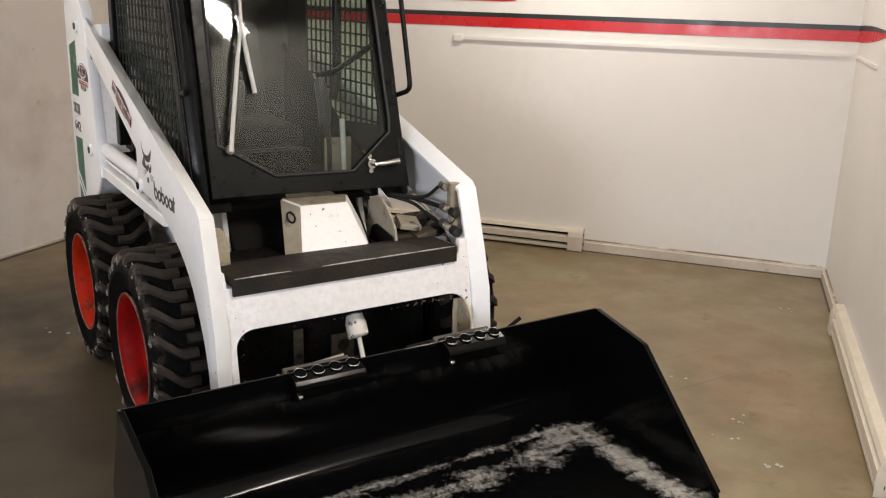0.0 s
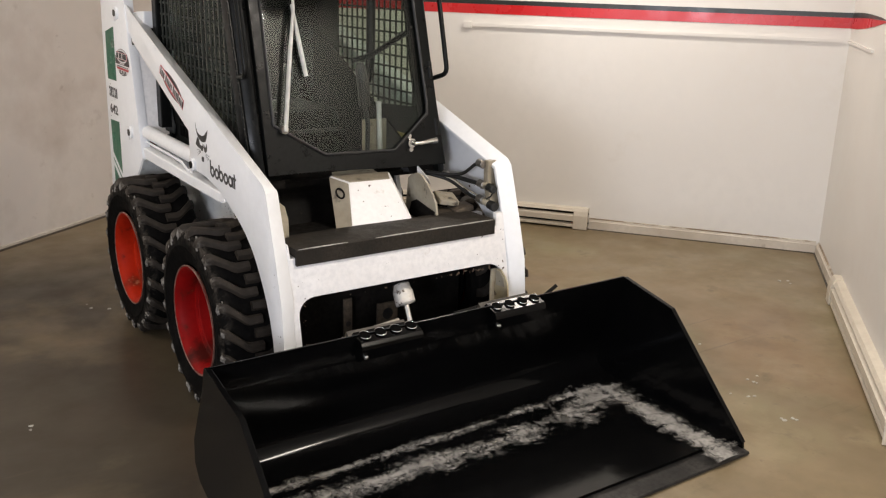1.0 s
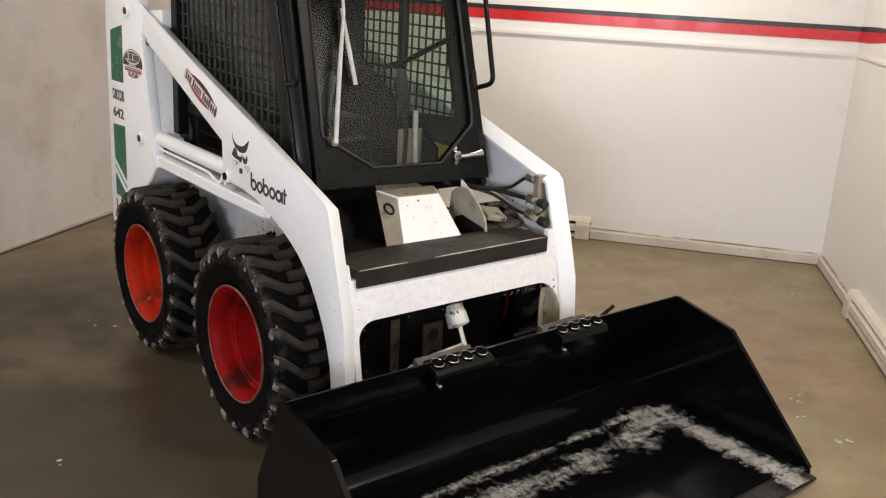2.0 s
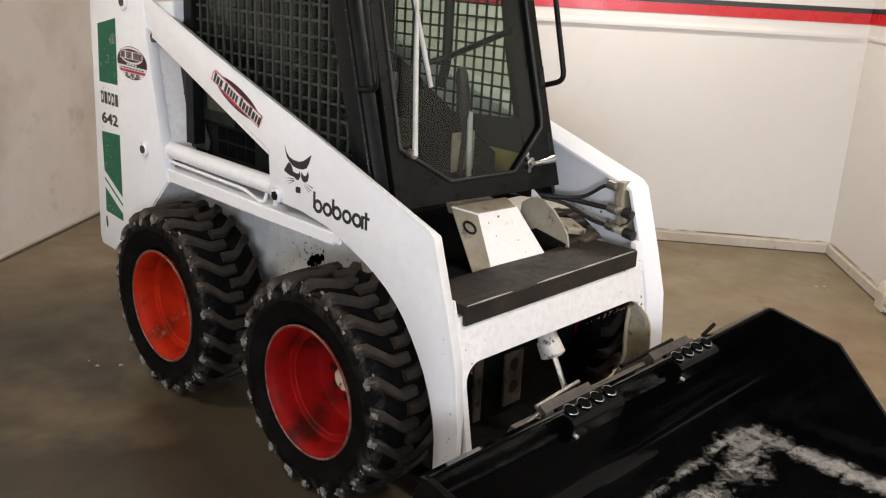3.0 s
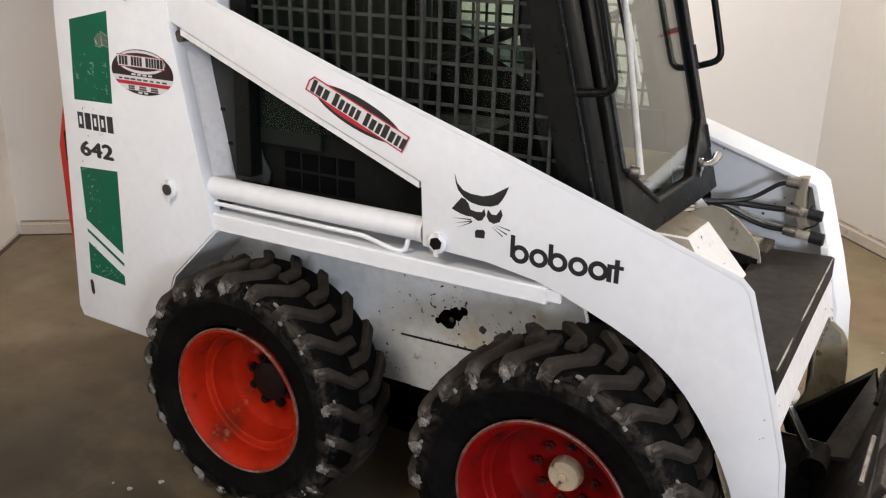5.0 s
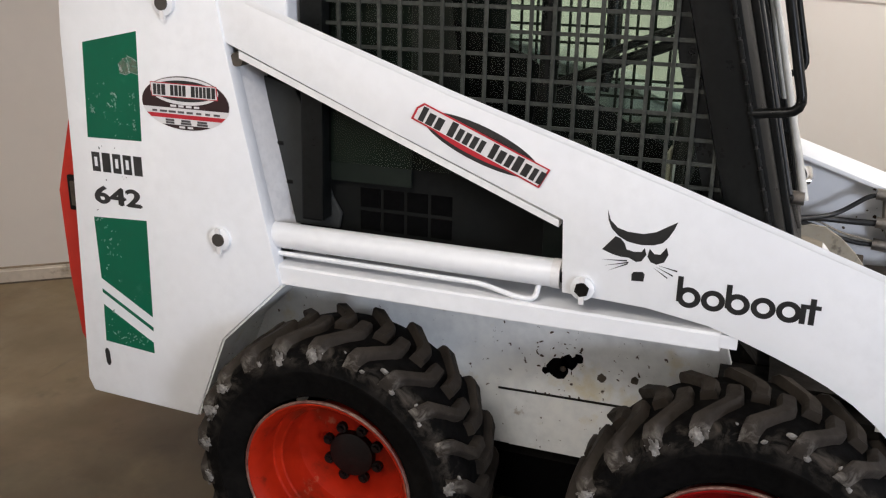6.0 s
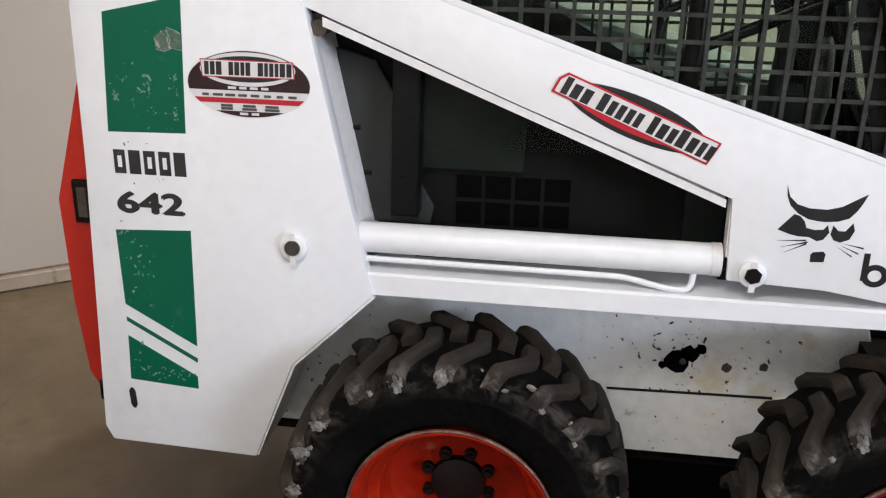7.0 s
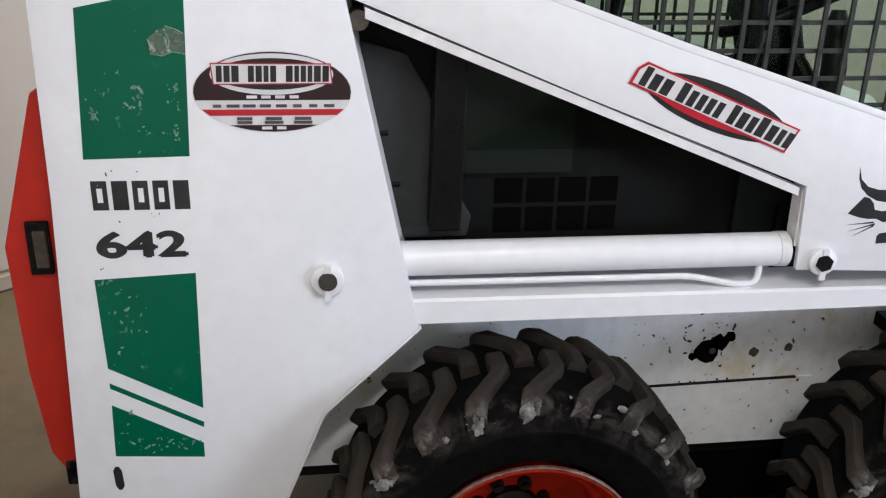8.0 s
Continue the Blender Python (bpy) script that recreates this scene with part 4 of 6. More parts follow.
# tilt cylinder; the barrel's near-black holds its shade under the crossbar
bm = bmesh.new()
tube(bm, [(0.030, 0.17, 0.70), (0.022, 0.000, 0.502)], 0.033, 22)
tilt = part("tilt_cylinder", bm, DARK, loader, smooth=40)
bm = bmesh.new()
tube(bm, [(0.022, 0.004, 0.506), (0.022, 0.000, 0.500), (0.021, -0.012, 0.478), (0.020, -0.014, 0.474), (0.019, -0.038, 0.432), (0.019, -0.041, 0.426)], [0.024, 0.033, 0.036, 0.040, 0.041, 0.034], 14)
for v in bm.verts:
    v.co += Vector((noise.noise(v.co * 55), noise.noise(v.co * 55 + Vector((7, 0, 0))), noise.noise(v.co * 55 + Vector((0, 7, 0))))) * 0.006
part("cylinder_head", bm, CHIPPED, tilt, "dirty white cylinder head", smooth=40)
bm = bmesh.new()
tube(bm, [(0.019, -0.040, 0.428), (0.012, -0.125, 0.290)], 0.0135, 18)
part("chrome_rod", bm, CHROME, tilt, smooth=40)
bm = bmesh.new()
tube(bm, [(-0.04, -0.140, 0.270), (0.07, -0.140, 0.270)], 0.036, 18)
part("rod_end", bm, DARK, tilt, smooth=40)

# ------------------------------------------------ wheels
R_TYRE = 0.380
SIDEWALL = [(0.216, -0.100), (0.219, -0.116), (0.245, -0.130), (0.284, -0.136), (0.289, -0.1395), (0.297, -0.1400), (0.302, -0.1365), (0.322, -0.136), (0.341, -0.128), (0.353, -0.108), (0.358, -0.06), (0.359, 0.0)]
PROFILE = SIDEWALL + [(r, -x) for r, x in SIDEWALL[-2::-1]]


def polar(x, r, deg):
    a = radians(deg)
    return (x, r * math.cos(a), r * math.sin(a))


def tyre_meshes():
    bm = bmesh.new()
    lathe(bm, PROFILE, 72, closed=True)
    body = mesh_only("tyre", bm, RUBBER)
    lugs = bmesh.new()
    n = 22
    for s in (-1, 1):
        for k in range(n):
            a = (k + (0.5 if s > 0 else 0.0)) * 360 / n
            path = [(s * 0.1355, 0.3, 0.339, 2.3), (s * 0.134, 0.6, 0.349, 2.6), (s * 0.129, 1.1, 0.364, 2.7), (s * 0.112, 2.2, 0.376, 2.7), (s * 0.050, 10.5, R_TYRE, 2.6), (s * 0.034, 11.6, R_TYRE, 2.7), (s * -0.016, 11.4, R_TYRE, 2.6)]
            rings = []
            for x, da, top, w in path:
                q = a + da
                foot = 0.328 if abs(x) > 0.125 else 0.348
                rings.append([polar(x, foot, q - w - 0.7), polar(x, top - 0.005, q - w), polar(x, top, q - w + 0.8), polar(x, top, q + w - 0.8), polar(x, top - 0.005, q + w), polar(x, foot, q + w + 0.7)])
            loft(lugs, rings)
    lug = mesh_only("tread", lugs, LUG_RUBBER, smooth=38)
    clumps = bmesh.new()
    rnd = random.Random(5)
    for k in range(n):
        for i in range(rnd.choice((2, 3, 4, 5))):
            main = i == 0 and rnd.random() < 0.75          # one large lump under most lug ends
            q = k * 360 / n + (rnd.uniform(-1.5, 2.5) if main else rnd.uniform(-3.5, 6.5))
            r = rnd.uniform(0.330, 0.342) if main else rnd.uniform(0.322, 0.360)
            size = rnd.uniform(0.010, 0.0165) if main else rnd.choice((0.003, 0.004, 0.005, 0.007))
            c = Vector(polar(-0.121 if r > 0.355 else -0.128 if r > 0.343 else -0.133, r, q))
            twist = Matrix.Rotation(rnd.uniform(0, 3.1), 3, "X")
            vs = bmesh.ops.create_icosphere(clumps, subdivisions=3 if main else 2, radius=size)["verts"]
            for v in vs:
                d = v.co.normalized()
                f = 0.55 * noise.noise(d * 1.6 + c * 60) + 0.40 * noise.noise(d * 4.0 + c * 90) + (0.20 * noise.noise(d * 9.0 + c * 70) if main else 0.0)
                v.co = c + twist @ Vector((v.co.x * 0.42, v.co.y * 1.35, v.co.z * 0.85)) * (1 + f)
    clump = mesh_only("dried_slush_clumps", clumps, DRIED_SALT, smooth=50)
    return body, lug, clump


def mesh_only(name, bm, mat, smooth=35, bevel=0.0):
    ob = part(name, bm, mat, smooth=smooth, bevel=bevel)
    me = ob.data
    bpy.data.objects.remove(ob)
    return me


def wheel_meshes(mat, deep):
    bm = bmesh.new()
    rim = [(0.214, -0.104), (0.226, -0.116), (0.232, -0.121), (0.232, -0.126), (0.224, -0.126), (0.214, -0.117), (0.204, -0.100), (0.200, -0.075), (0.199, -0.050), (0.194, -0.046),
           (0.178, -0.044), (0.174, -0.040), (0.172, 0.0), (0.166, 0.020), (0.150, 0.030), (0.120, 0.034), (0.095, 0.030), (0.060, 0.026), (0.0, 0.026)]
    lathe(bm, [(r * (0.96 if r > 0.1 else 1.0), x + (deep if r < 0.173 else 0.0)) for r, x in rim], 64)
    return mesh_only("wheel", bm, mat, 32)


TYRE, LUGS, CLUMPS = tyre_meshes()
RIM, REAR_RIM = wheel_meshes(RIM_SHADED, 0.030), wheel_meshes(RIM_LIT, 0.014)
bm = bmesh.new()
lathe(bm, [(0.2255, -0.121), (0.2255, -0.127), (0.2225, -0.1290), (0.2190, -0.127), (0.2130, -0.120)], 64)
RIM_EDGE = mesh_only("rim_edge", bm, RIM_WORN)
bm = bmesh.new()
tube(bm, [(0.03, 0, 0), (0.004, 0, 0), (-0.004, 0, 0), (-0.006, 0, 0)], [0.046, 0.044, 0.040, 0.030], 28)
tube(bm, [(-0.006, 0, 0), (-0.010, 0, 0)], 0.012, 12)
HUB_CAP = mesh_only("hub_cap", bm, CREAM, 30)
bm = bmesh.new()
tube(bm, [(0.03, 0, 0), (0.008, 0, 0), (0.004, 0, 0)], [0.063, 0.061, 0.052], 28)
HUB = mesh_only("hub", bm, HUB_GRIME, 30)
bm = bmesh.new()
tube(bm, [(0.034, 0, 0), (0.014, 0, 0)], 0.0145, 10)
tube(bm, [(0.020, 0, 0), (0.006, 0, 0)], 0.008, 8)
BOLT = mesh_only("wheel_bolt", bm, HUB_GRIME, 30)
# made-up near-black disc and stub that hide the red inside of the rims
bm = bmesh.new()
tube(bm, [(0.060, 0, 0), (0.075, 0, 0), (0.082, 0, 0)], [0.185, 0.190, 0.150], 36)
tube(bm, [(0.08, 0, 0), (0.20, 0, 0)], 0.09, 20)
RIM_BACKING = mesh_only("rim_backing", bm, VOID, 30)
bm = bmesh.new()
tube(bm, [(0.034, 0, 0), (0.016, 0, 0)], 0.0125, 6)
tube(bm, [(0.020, 0, 0), (0.006, 0, 0)], 0.007, 8)
RED_BOLT = mesh_only("wheel_bolt", bm, RIM_DARK, 30)

for sx in (-1, 1):
    for y, z, xc, spin, front in ((0.388, 0.357, 0.585, 7.0, True), (1.350, 0.351, 0.562, 21.0, False)):
        m = pose(sx * xc, y, z, spin, 0, 0) if sx < 0 else pose(sx * xc, y, z, 0, 0, 180) @ pose(0, 0, 0, spin + 50, 0, 0)
        deep = 0.030 if front else 0.014
        sag = m.to_3x3().inverted() @ Vector((0, 0, 0.011 if front else 0.013))     # soft tyres sit a little above the rim's centre
        wheel = new("wheel", RIM if front else REAR_RIM)
        wheel.matrix_basis = m
        wheel.parent = loader
        wheel.matrix_parent_inverse = Matrix.Translation((0, -0.86, 0))
        tagged(wheel, "red steel wheel with a chunky black tyre and cream hub cap" if front else "red steel wheel in its brighter lit tone, with a chunky black tyre")
        pieces = [("tyre", TYRE), ("tread", LUGS), ("dried_slush_clumps", CLUMPS), ("rim_edge", RIM_EDGE), ("hub_cap", HUB_CAP) if front else ("hub", HUB)]
        for name, me in pieces:
            ob = new(name, me)
            ob.parent = wheel
            if name in ("tyre", "tread", "dried_slush_clumps"):
                ob.matrix_basis = Matrix.Translation(sag)
            if name in ("hub", "hub_cap"):
                ob.matrix_basis = Matrix.Translation((deep, 0, 0))
            if name == "dried_slush_clumps":
                tagged(ob, kind="stuff")
        ob = new("rim_backing", RIM_BACKING)
        ob.parent = wheel
        ob.matrix_basis = Matrix.Translation((deep + 0.01, 0, 0))
        for k in range(8):
            a = 2 * math.pi * k / 8
            ob = new("wheel_bolt", RED_BOLT if front else BOLT)
            ob.parent = wheel
            ob.matrix_basis = Matrix.Translation((deep, (0.078 if front else 0.074) * math.cos(a), (0.078 if front else 0.074) * math.sin(a)))

# ------------------------------------------------ bucket
BX0, BX1 = -0.942, 0.892

shell_line = [(-0.394, 0.505), (-0.376, 0.418), (-0.370, 0.408), (-0.290, 0.225), (-0.266, 0.165), (-0.258, 0.120), (-0.268, 0.080), (-0.298, 0.050), (-0.345, 0.034), (-0.42, 0.030), (-1.02, 0.026)]
bm = bmesh.new()
prism(bm, thick_line(shell_line, -0.011), BX0 + 0.012, BX1 - 0.012)
bucket = part("bucket", bm, BUCKET_BLACK, loader, "wide glossy black steel bucket resting on the floor", smooth=35)
SIDE = [(-0.372, 0.499), (-0.405, 0.503), (-0.668, 0.448), (-1.070, 0.046), (-1.076, 0.018), (-0.34, 0.018), (-0.275, 0.045), (-0.236, 0.10), (-0.240, 0.19), (-0.345, 0.41)]
for x0, x1 in ((BX0, BX0 + 0.012), (BX1 - 0.012, BX1)):
    bm = bmesh.new()
    prism(bm, SIDE, x0, x1)
    part("side_plate", bm, BUCKET_BLACK, bucket, bevel=0.002)
    bm = bmesh.new()
    edge = [(-0.400, 0.506), (-0.670, 0.451), (-1.076, 0.042)]
    prism(bm, thick_line(edge, 0.030), x0 - 0.004, x1 + 0.004)
    part("side_cutter", bm, BUCKET_BLACK, bucket, bevel=0.002)
bm = bmesh.new()
prism(bm, [(-0.98, 0.010), (-0.98, 0.026), (-1.100, 0.014), (-1.104, 0.006)], BX0 + 0.002, BX1 - 0.002)
part("cutting_edge", bm, CUT_STEEL, bucket, "worn dark steel cutting edge", bevel=0.001)
bm = bmesh.new()
prism(bm, [(-0.345, 0.480), (-0.392, 0.508), (-0.402, 0.508), (-0.355, 0.474)], BX0 + 0.01, BX1 - 0.01)
part("top_lip", bm, BUCKET_BLACK, bucket, bevel=0.002)

# dusty strip whose lighter base also holds the flange's grey reflection
bm = bmesh.new()
prism(bm, thick_line([(-0.3955, 0.503), (-0.3795, 0.424)], 0.003), BX0 + 0.013, BX1 - 0.013)
part("rim_strip", bm, DUSTY_SHEEN_BLACK, bucket, "dusty scuffed black strip along the rim, greyed for its reflection")

SLOPE = lambda y: 0.509 + (y + 0.385) * 0.34            # the treads of the brackets fall towards the bucket
for x0, x1 in ((-0.410, -0.160), (0.165, 0.410)):
    bm = bmesh.new()
    prism(bm, thick_line([(-0.368, 0.500), (-0.378, 0.511), (-0.436, SLOPE(-0.436)), (-0.446, 0.480), (-0.447, 0.468), (-0.436, 0.424)], 0.006), x0, x1)
    for xs in (x0, x1 - 0.006):
        prism(bm, [(-0.380, 0.506), (-0.434, 0.486), (-0.443, 0.470), (-0.433, 0.420), (-0.398, 0.410), (-0.378, 0.470)], xs, xs + 0.006)
    grip = part("step_bracket", bm, BUCKET_BLACK, bucket, "black punched step bracket over the bucket rim", bevel=0.0015)
    for k in range(4):
        xk = x0 + (x1 - x0) * (k + 0.5) / 4
        ring = [(0.020 * math.cos(a), 0.019 * math.sin(a)) for a in [2 * math.pi * i / 16 for i in range(16)]]
        # a near-black disc takes the place of the open hole
        bm = bmesh.new()
        loft(bm, [[(xk + u, -0.408 + v, SLOPE(-0.408 + v) + d) for u, v in ring] for d in (0.001, 0.0062)])
        part("punched_hole", bm, VOID, grip)
        for lo, hi, r in ((200, 340, 0.0024), (20, 150, 0.0012)):
            bm = bmesh.new()
            turn = [radians(lo + (hi - lo) * i / 8) for i in range(9)]
            tube(bm, [(xk + 0.0215 * math.cos(a), -0.408 + 0.0205 * math.sin(a), SLOPE(-0.408 + 0.0205 * math.sin(a)) + 0.0062) for a in turn],
                 [r * (0.3 + 0.7 * math.sin(math.pi * i / 8)) for i in range(9)], 6)
            part("bare_tooth", bm, CHROME, grip, "bare bright metal lip", smooth=60)
    bm = bmesh.new()
    tube(bm, [(x0 + 0.014, -0.440, 0.442), (x0 + 0.014, -0.450, 0.440), (x0 + 0.014, -0.453, 0.439)], [0.010, 0.009, 0.005], 10)
    part("bracket_bolt", bm, CHROME, grip, smooth=40)

# mounting plate and levers behind the bucket
for x0, x1 in ((-0.40, -0.16), (0.18, 0.42)):
    bm = bmesh.new()
    prism(bm, [(-0.34, 0.47), (-0.18, 0.10), (-0.16, 0.10), (-0.31, 0.49)], x0, x1)
    part("mount_plate", bm, DUSTY_STEEL, loader, bevel=0.003)
bm = bmesh.new()
prism(bm, [(-0.325, 0.445), (-0.16, 0.08), (-0.13, 0.08), (-0.29, 0.45)], -0.50, 0.50)
part("mount_bar", bm, DUSTY_STEEL, loader, bevel=0.003)
for pts in ([(-0.36, -0.27, 0.452), (-0.16, -0.275, 0.476)], [(0.10, -0.26, 0.445), (0.40, -0.27, 0.462)], [(0.50, -0.33, 0.470), (0.545, -0.35, 0.512)], [(-0.47, -0.28, 0.40), (-0.42, -0.33, 0.475)]):
    bm = bmesh.new()
    tube(bm, pts, 0.0075, 8)
    part("mount_lever", bm, STEEL if pts[0][0] < 0 else DARK, loader, smooth=50)


bm = bmesh.new()
loft(bm, [[(0.06, -0.14, 0.255 + d), (0.40, -0.235, 0.400 + d), (0.16, -0.275, 0.360 + d), (0.02, -0.275, 0.300 + d)] for d in (0.0, 0.012)])
part("mount_gusset", bm, DUSTY_STEEL, loader, bevel=0.002)
bm = bmesh.new()
prism(bm, [(-0.238, 0.405), (-0.205, 0.372), (-0.090, 0.262), (0.010, 0.176), (-0.010, 0.125), (-0.180, 0.125), (-0.255, 0.330)], 0.404, 0.452)
part("mount_ear", bm, DARK, loader, "dark greasy pivot ear of the bucket mount", bevel=0.006)


def crust_mesh(bm, seed=3):
    """White dried crust: a thin streaky sheet over the rear of the bucket floor and along one side."""
    step_x, step_y = 0.012, 0.009
    nx, ny = int(1.82 / step_x), int(0.76 / step_y)
    thick = bm.verts.layers.float.new("thickness")
    made = {}

    def amount(x, y):
        p = Vector((x * 4, y * 8, 0.3 + seed))
        n = noise.noise(p) * 0.5 + noise.noise(p * 3.1) * 0.28
        rear = 0.70 - abs(y + 0.440 - 0.02 * x) / 0.032
        mid = 0.50 - abs(y + 0.583 - 0.05 * max(0.0, x)) / 0.085 + 0.45 * noise.noise(Vector((x * 7, y * 5, 9.0)))
        if x > 0.60 or x < -0.75:
            mid -= 4 * (x - 0.60 if x > 0 else -0.75 - x) / 0.1
        corner = 0.90 - math.hypot((x - 0.66) / 0.15, (y + 0.495) / 0.095)
        side = 0.95 - abs(x - 0.765 - 0.02 * (y + 0.7)) / 0.060
        if y > -0.45:
            side -= (y + 0.45) / 0.03
        blob = 0.9 - math.hypot((x - 0.77) / 0.09, (y + 1.04) / 0.055)
        if x > 0.76:
            rear -= (x - 0.76) / 0.02
        return max(rear, mid, corner, side, blob) + n * 0.6

    def vert(i, j):
        if (i, j) not in made:
            x, y = -0.94 + i * step_x, -1.12 + j * step_y
            full = amount(x, y)
            lift = 0.0392 + 0.003 * max(0, min(1, full))
            lift += (y + 1.02) * 0.005 if y < -0.42 else 0.003 + max(0, (y + 0.42)) * 0.12
            v = bm.verts.new((x, y, lift))
            v[thick] = max(-1.2, min(0.9, full)) * 1.1
            made[(i, j)] = v
        return made[(i, j)]

    for i in range(nx):
        for j in range(ny):
            x, y = -0.94 + (i + 0.5) * step_x, -1.12 + (j + 0.5) * step_y
            if x < BX1 - 0.025 and amount(x, y) > -0.95:
                bm.faces.new((vert(i, j), vert(i + 1, j), vert(i + 1, j + 1), vert(i, j + 1)))


CRUST = material("white_salt_crust", (0.38, 0.365, 0.34), (0.22, 0.21, 0.195), 14, 60, 0.25, 0.85, 0.1, bump=0.9, bump_scale=120)


def streaks(m):
    """Thin places of the crust break up into brushed streaks and grains that show the paint below."""
    t = m.node_tree
    b = t.nodes["Principled BSDF"]
    at = t.nodes.new("ShaderNodeAttribute")
    at.attribute_name = "thickness"
    co = t.nodes.new("ShaderNodeTexCoord").outputs["Object"]
    total = at.outputs["Fac"]
    for scale, size, weight in (((6, 18, 10), 1.0, 1.3), ((45, 30, 10), 1.0, 1.1), ((1, 1, 1), 110.0, 0.8)):
        mp = t.nodes.new("ShaderNodeMapping")
        mp.inputs["Scale"].default_value = scale
        mp.inputs["Rotation"].default_value = (0, 0, 0.25)
        t.links.new(co, mp.inputs[0])
        mask = noise_mask(t, mp.outputs[0], size, 0.25, 0.75, 4.0, 0.6, 0.6)
        add = t.nodes.new("ShaderNodeMath")
        add.operation = "MULTIPLY_ADD"
        t.links.new(mask, add.inputs[0])
        add.inputs[1].default_value = weight
        t.links.new(total, add.inputs[2])
        total = add.outputs[0]
    r = t.nodes.new("ShaderNodeMapRange")
    r.inputs["From Min"].default_value, r.inputs["From Max"].default_value = 1.45, 2.5
    r.inputs["To Max"].default_value = 0.95
    t.links.new(total, r.inputs[0])
    t.links.new(r.outputs[0], b.inputs["Alpha"])


streaks(CRUST)
bm = bmesh.new()
crust_mesh(bm)
tagged(part("salt_crust", bm, CRUST, bucket, "white dried salt and slush crust"), kind="stuff")

# ------------------------------------------------ cab
FACE = lambda z: 0.318 + (z - 0.92) * 0.27          # the door leans back
ROOF = 1.93


def on_face(x, z, d=0.0):
    return (x, FACE(z) + d, z)


OUTER = [(-0.400, 0.925), (-0.142, 0.921), (0.188, 0.906), (0.440, 0.900), (0.432, 1.17), (0.420, 1.87), (-0.385, 1.87), (-0.394, 1.19)]
PANE = [(-0.352, 1.115), (-0.142, 0.988), (0.188, 0.980), (0.372, 1.120), (0.378, 1.17), (0.366, 1.81), (-0.336, 1.81), (-0.350, 1.19)]
bm = bmesh.new()
rows = [[on_face(x, z, 0.0) for x, z in OUTER], [on_face(x, z, 0.0) for x, z in PANE], [on_face(x, z, 0.028) for x, z in PANE], [on_face(x, z, 0.034) for x, z in OUTER]]
loft(bm, rows + [rows[0]], True, False)
bmesh.ops.remove_doubles(bm, verts=bm.verts[:], dist=0.0001)
door = part("cab_door", bm, BLACK_CAB, loader, "black steel cab door, closed, leaning back", bevel=0.003)
bm = bmesh.new()
loft(bm, [[on_face(x, z, d) for x, z in PANE] for d in (0.010, 0.015)])
pane = part("window_pane", bm, GLASS, door, "tinted glass pane")
pane.visible_shadow = False
bm = bmesh.new()
tube(bm, [on_face(x, z, -0.002) for x, z in PANE + PANE[:1]], 0.007, 8)
part("window_seal", bm, HOSE, door, smooth=50)
bm = bmesh.new()
tube(bm, [on_face(0.272, 1.004, -0.002), on_face(0.272, 1.004, -0.016)], 0.020, 20)
lock = part("door_handle", bm, CHROME, door, "chrome turning handle", smooth=40)
bm = bmesh.new()
tube(bm, [on_face(0.272, 1.004, -0.016), on_face(0.276, 1.004, -0.030), on_face(0.320, 1.006, -0.036), on_face(0.385, 1.010, -0.032)], [0.008, 0.010, 0.011, 0.015], 12)
part("lever", bm, CHROME, lock, smooth=50)
for dz in (-0.028, 0.028):
    bm = bmesh.new()
    tube(bm, [on_face(0.268, 1.004 + dz, -0.001), on_face(0.268, 1.004 + dz, -0.006)], 0.010, 12)
    part("handle_plate", bm, CHROME, lock, smooth=40)
# wiper
bm = bmesh.new()
tube(bm, [on_face(-0.316, 1.100, -0.004), on_face(-0.316, 1.100, -0.030)], 0.016, 12)
wiper = part("wiper", bm, STEEL, door, "pale metal windscreen wiper", smooth=40)
WIPE = material("wiper_aluminium", (0.60, 0.59, 0.55), (0.48, 0.47, 0.43), 20, 60, 0.1, 0.4, 0.1)
bm = bmesh.new()
tube(bm, [on_face(-0.316, 1.095, -0.030), on_face(-0.252, 1.40, -0.032), on_face(-0.214, 1.56, -0.032), on_face(-0.196, 1.84, -0.030)], [0.009, 0.0085, 0.006, 0.005], 8)
part("wiper_arm", bm, WIPE, wiper, smooth=50)
bm = bmesh.new()
tube(bm, [on_face(-0.216, 1.575, -0.024), on_face(-0.204, 1.43, -0.022), on_face(-0.190, 1.30, -0.018)], [0.006, 0.009, 0.008], 8)
blade = part("wiper_blade", bm, WIPE, wiper, smooth=50)
bm = bmesh.new()
tube(bm, [on_face(-0.214, 1.575, -0.008), on_face(-0.188, 1.30, -0.006)], 0.004, 8)
part("rubber_edge", bm, HOSE, blade, smooth=50)

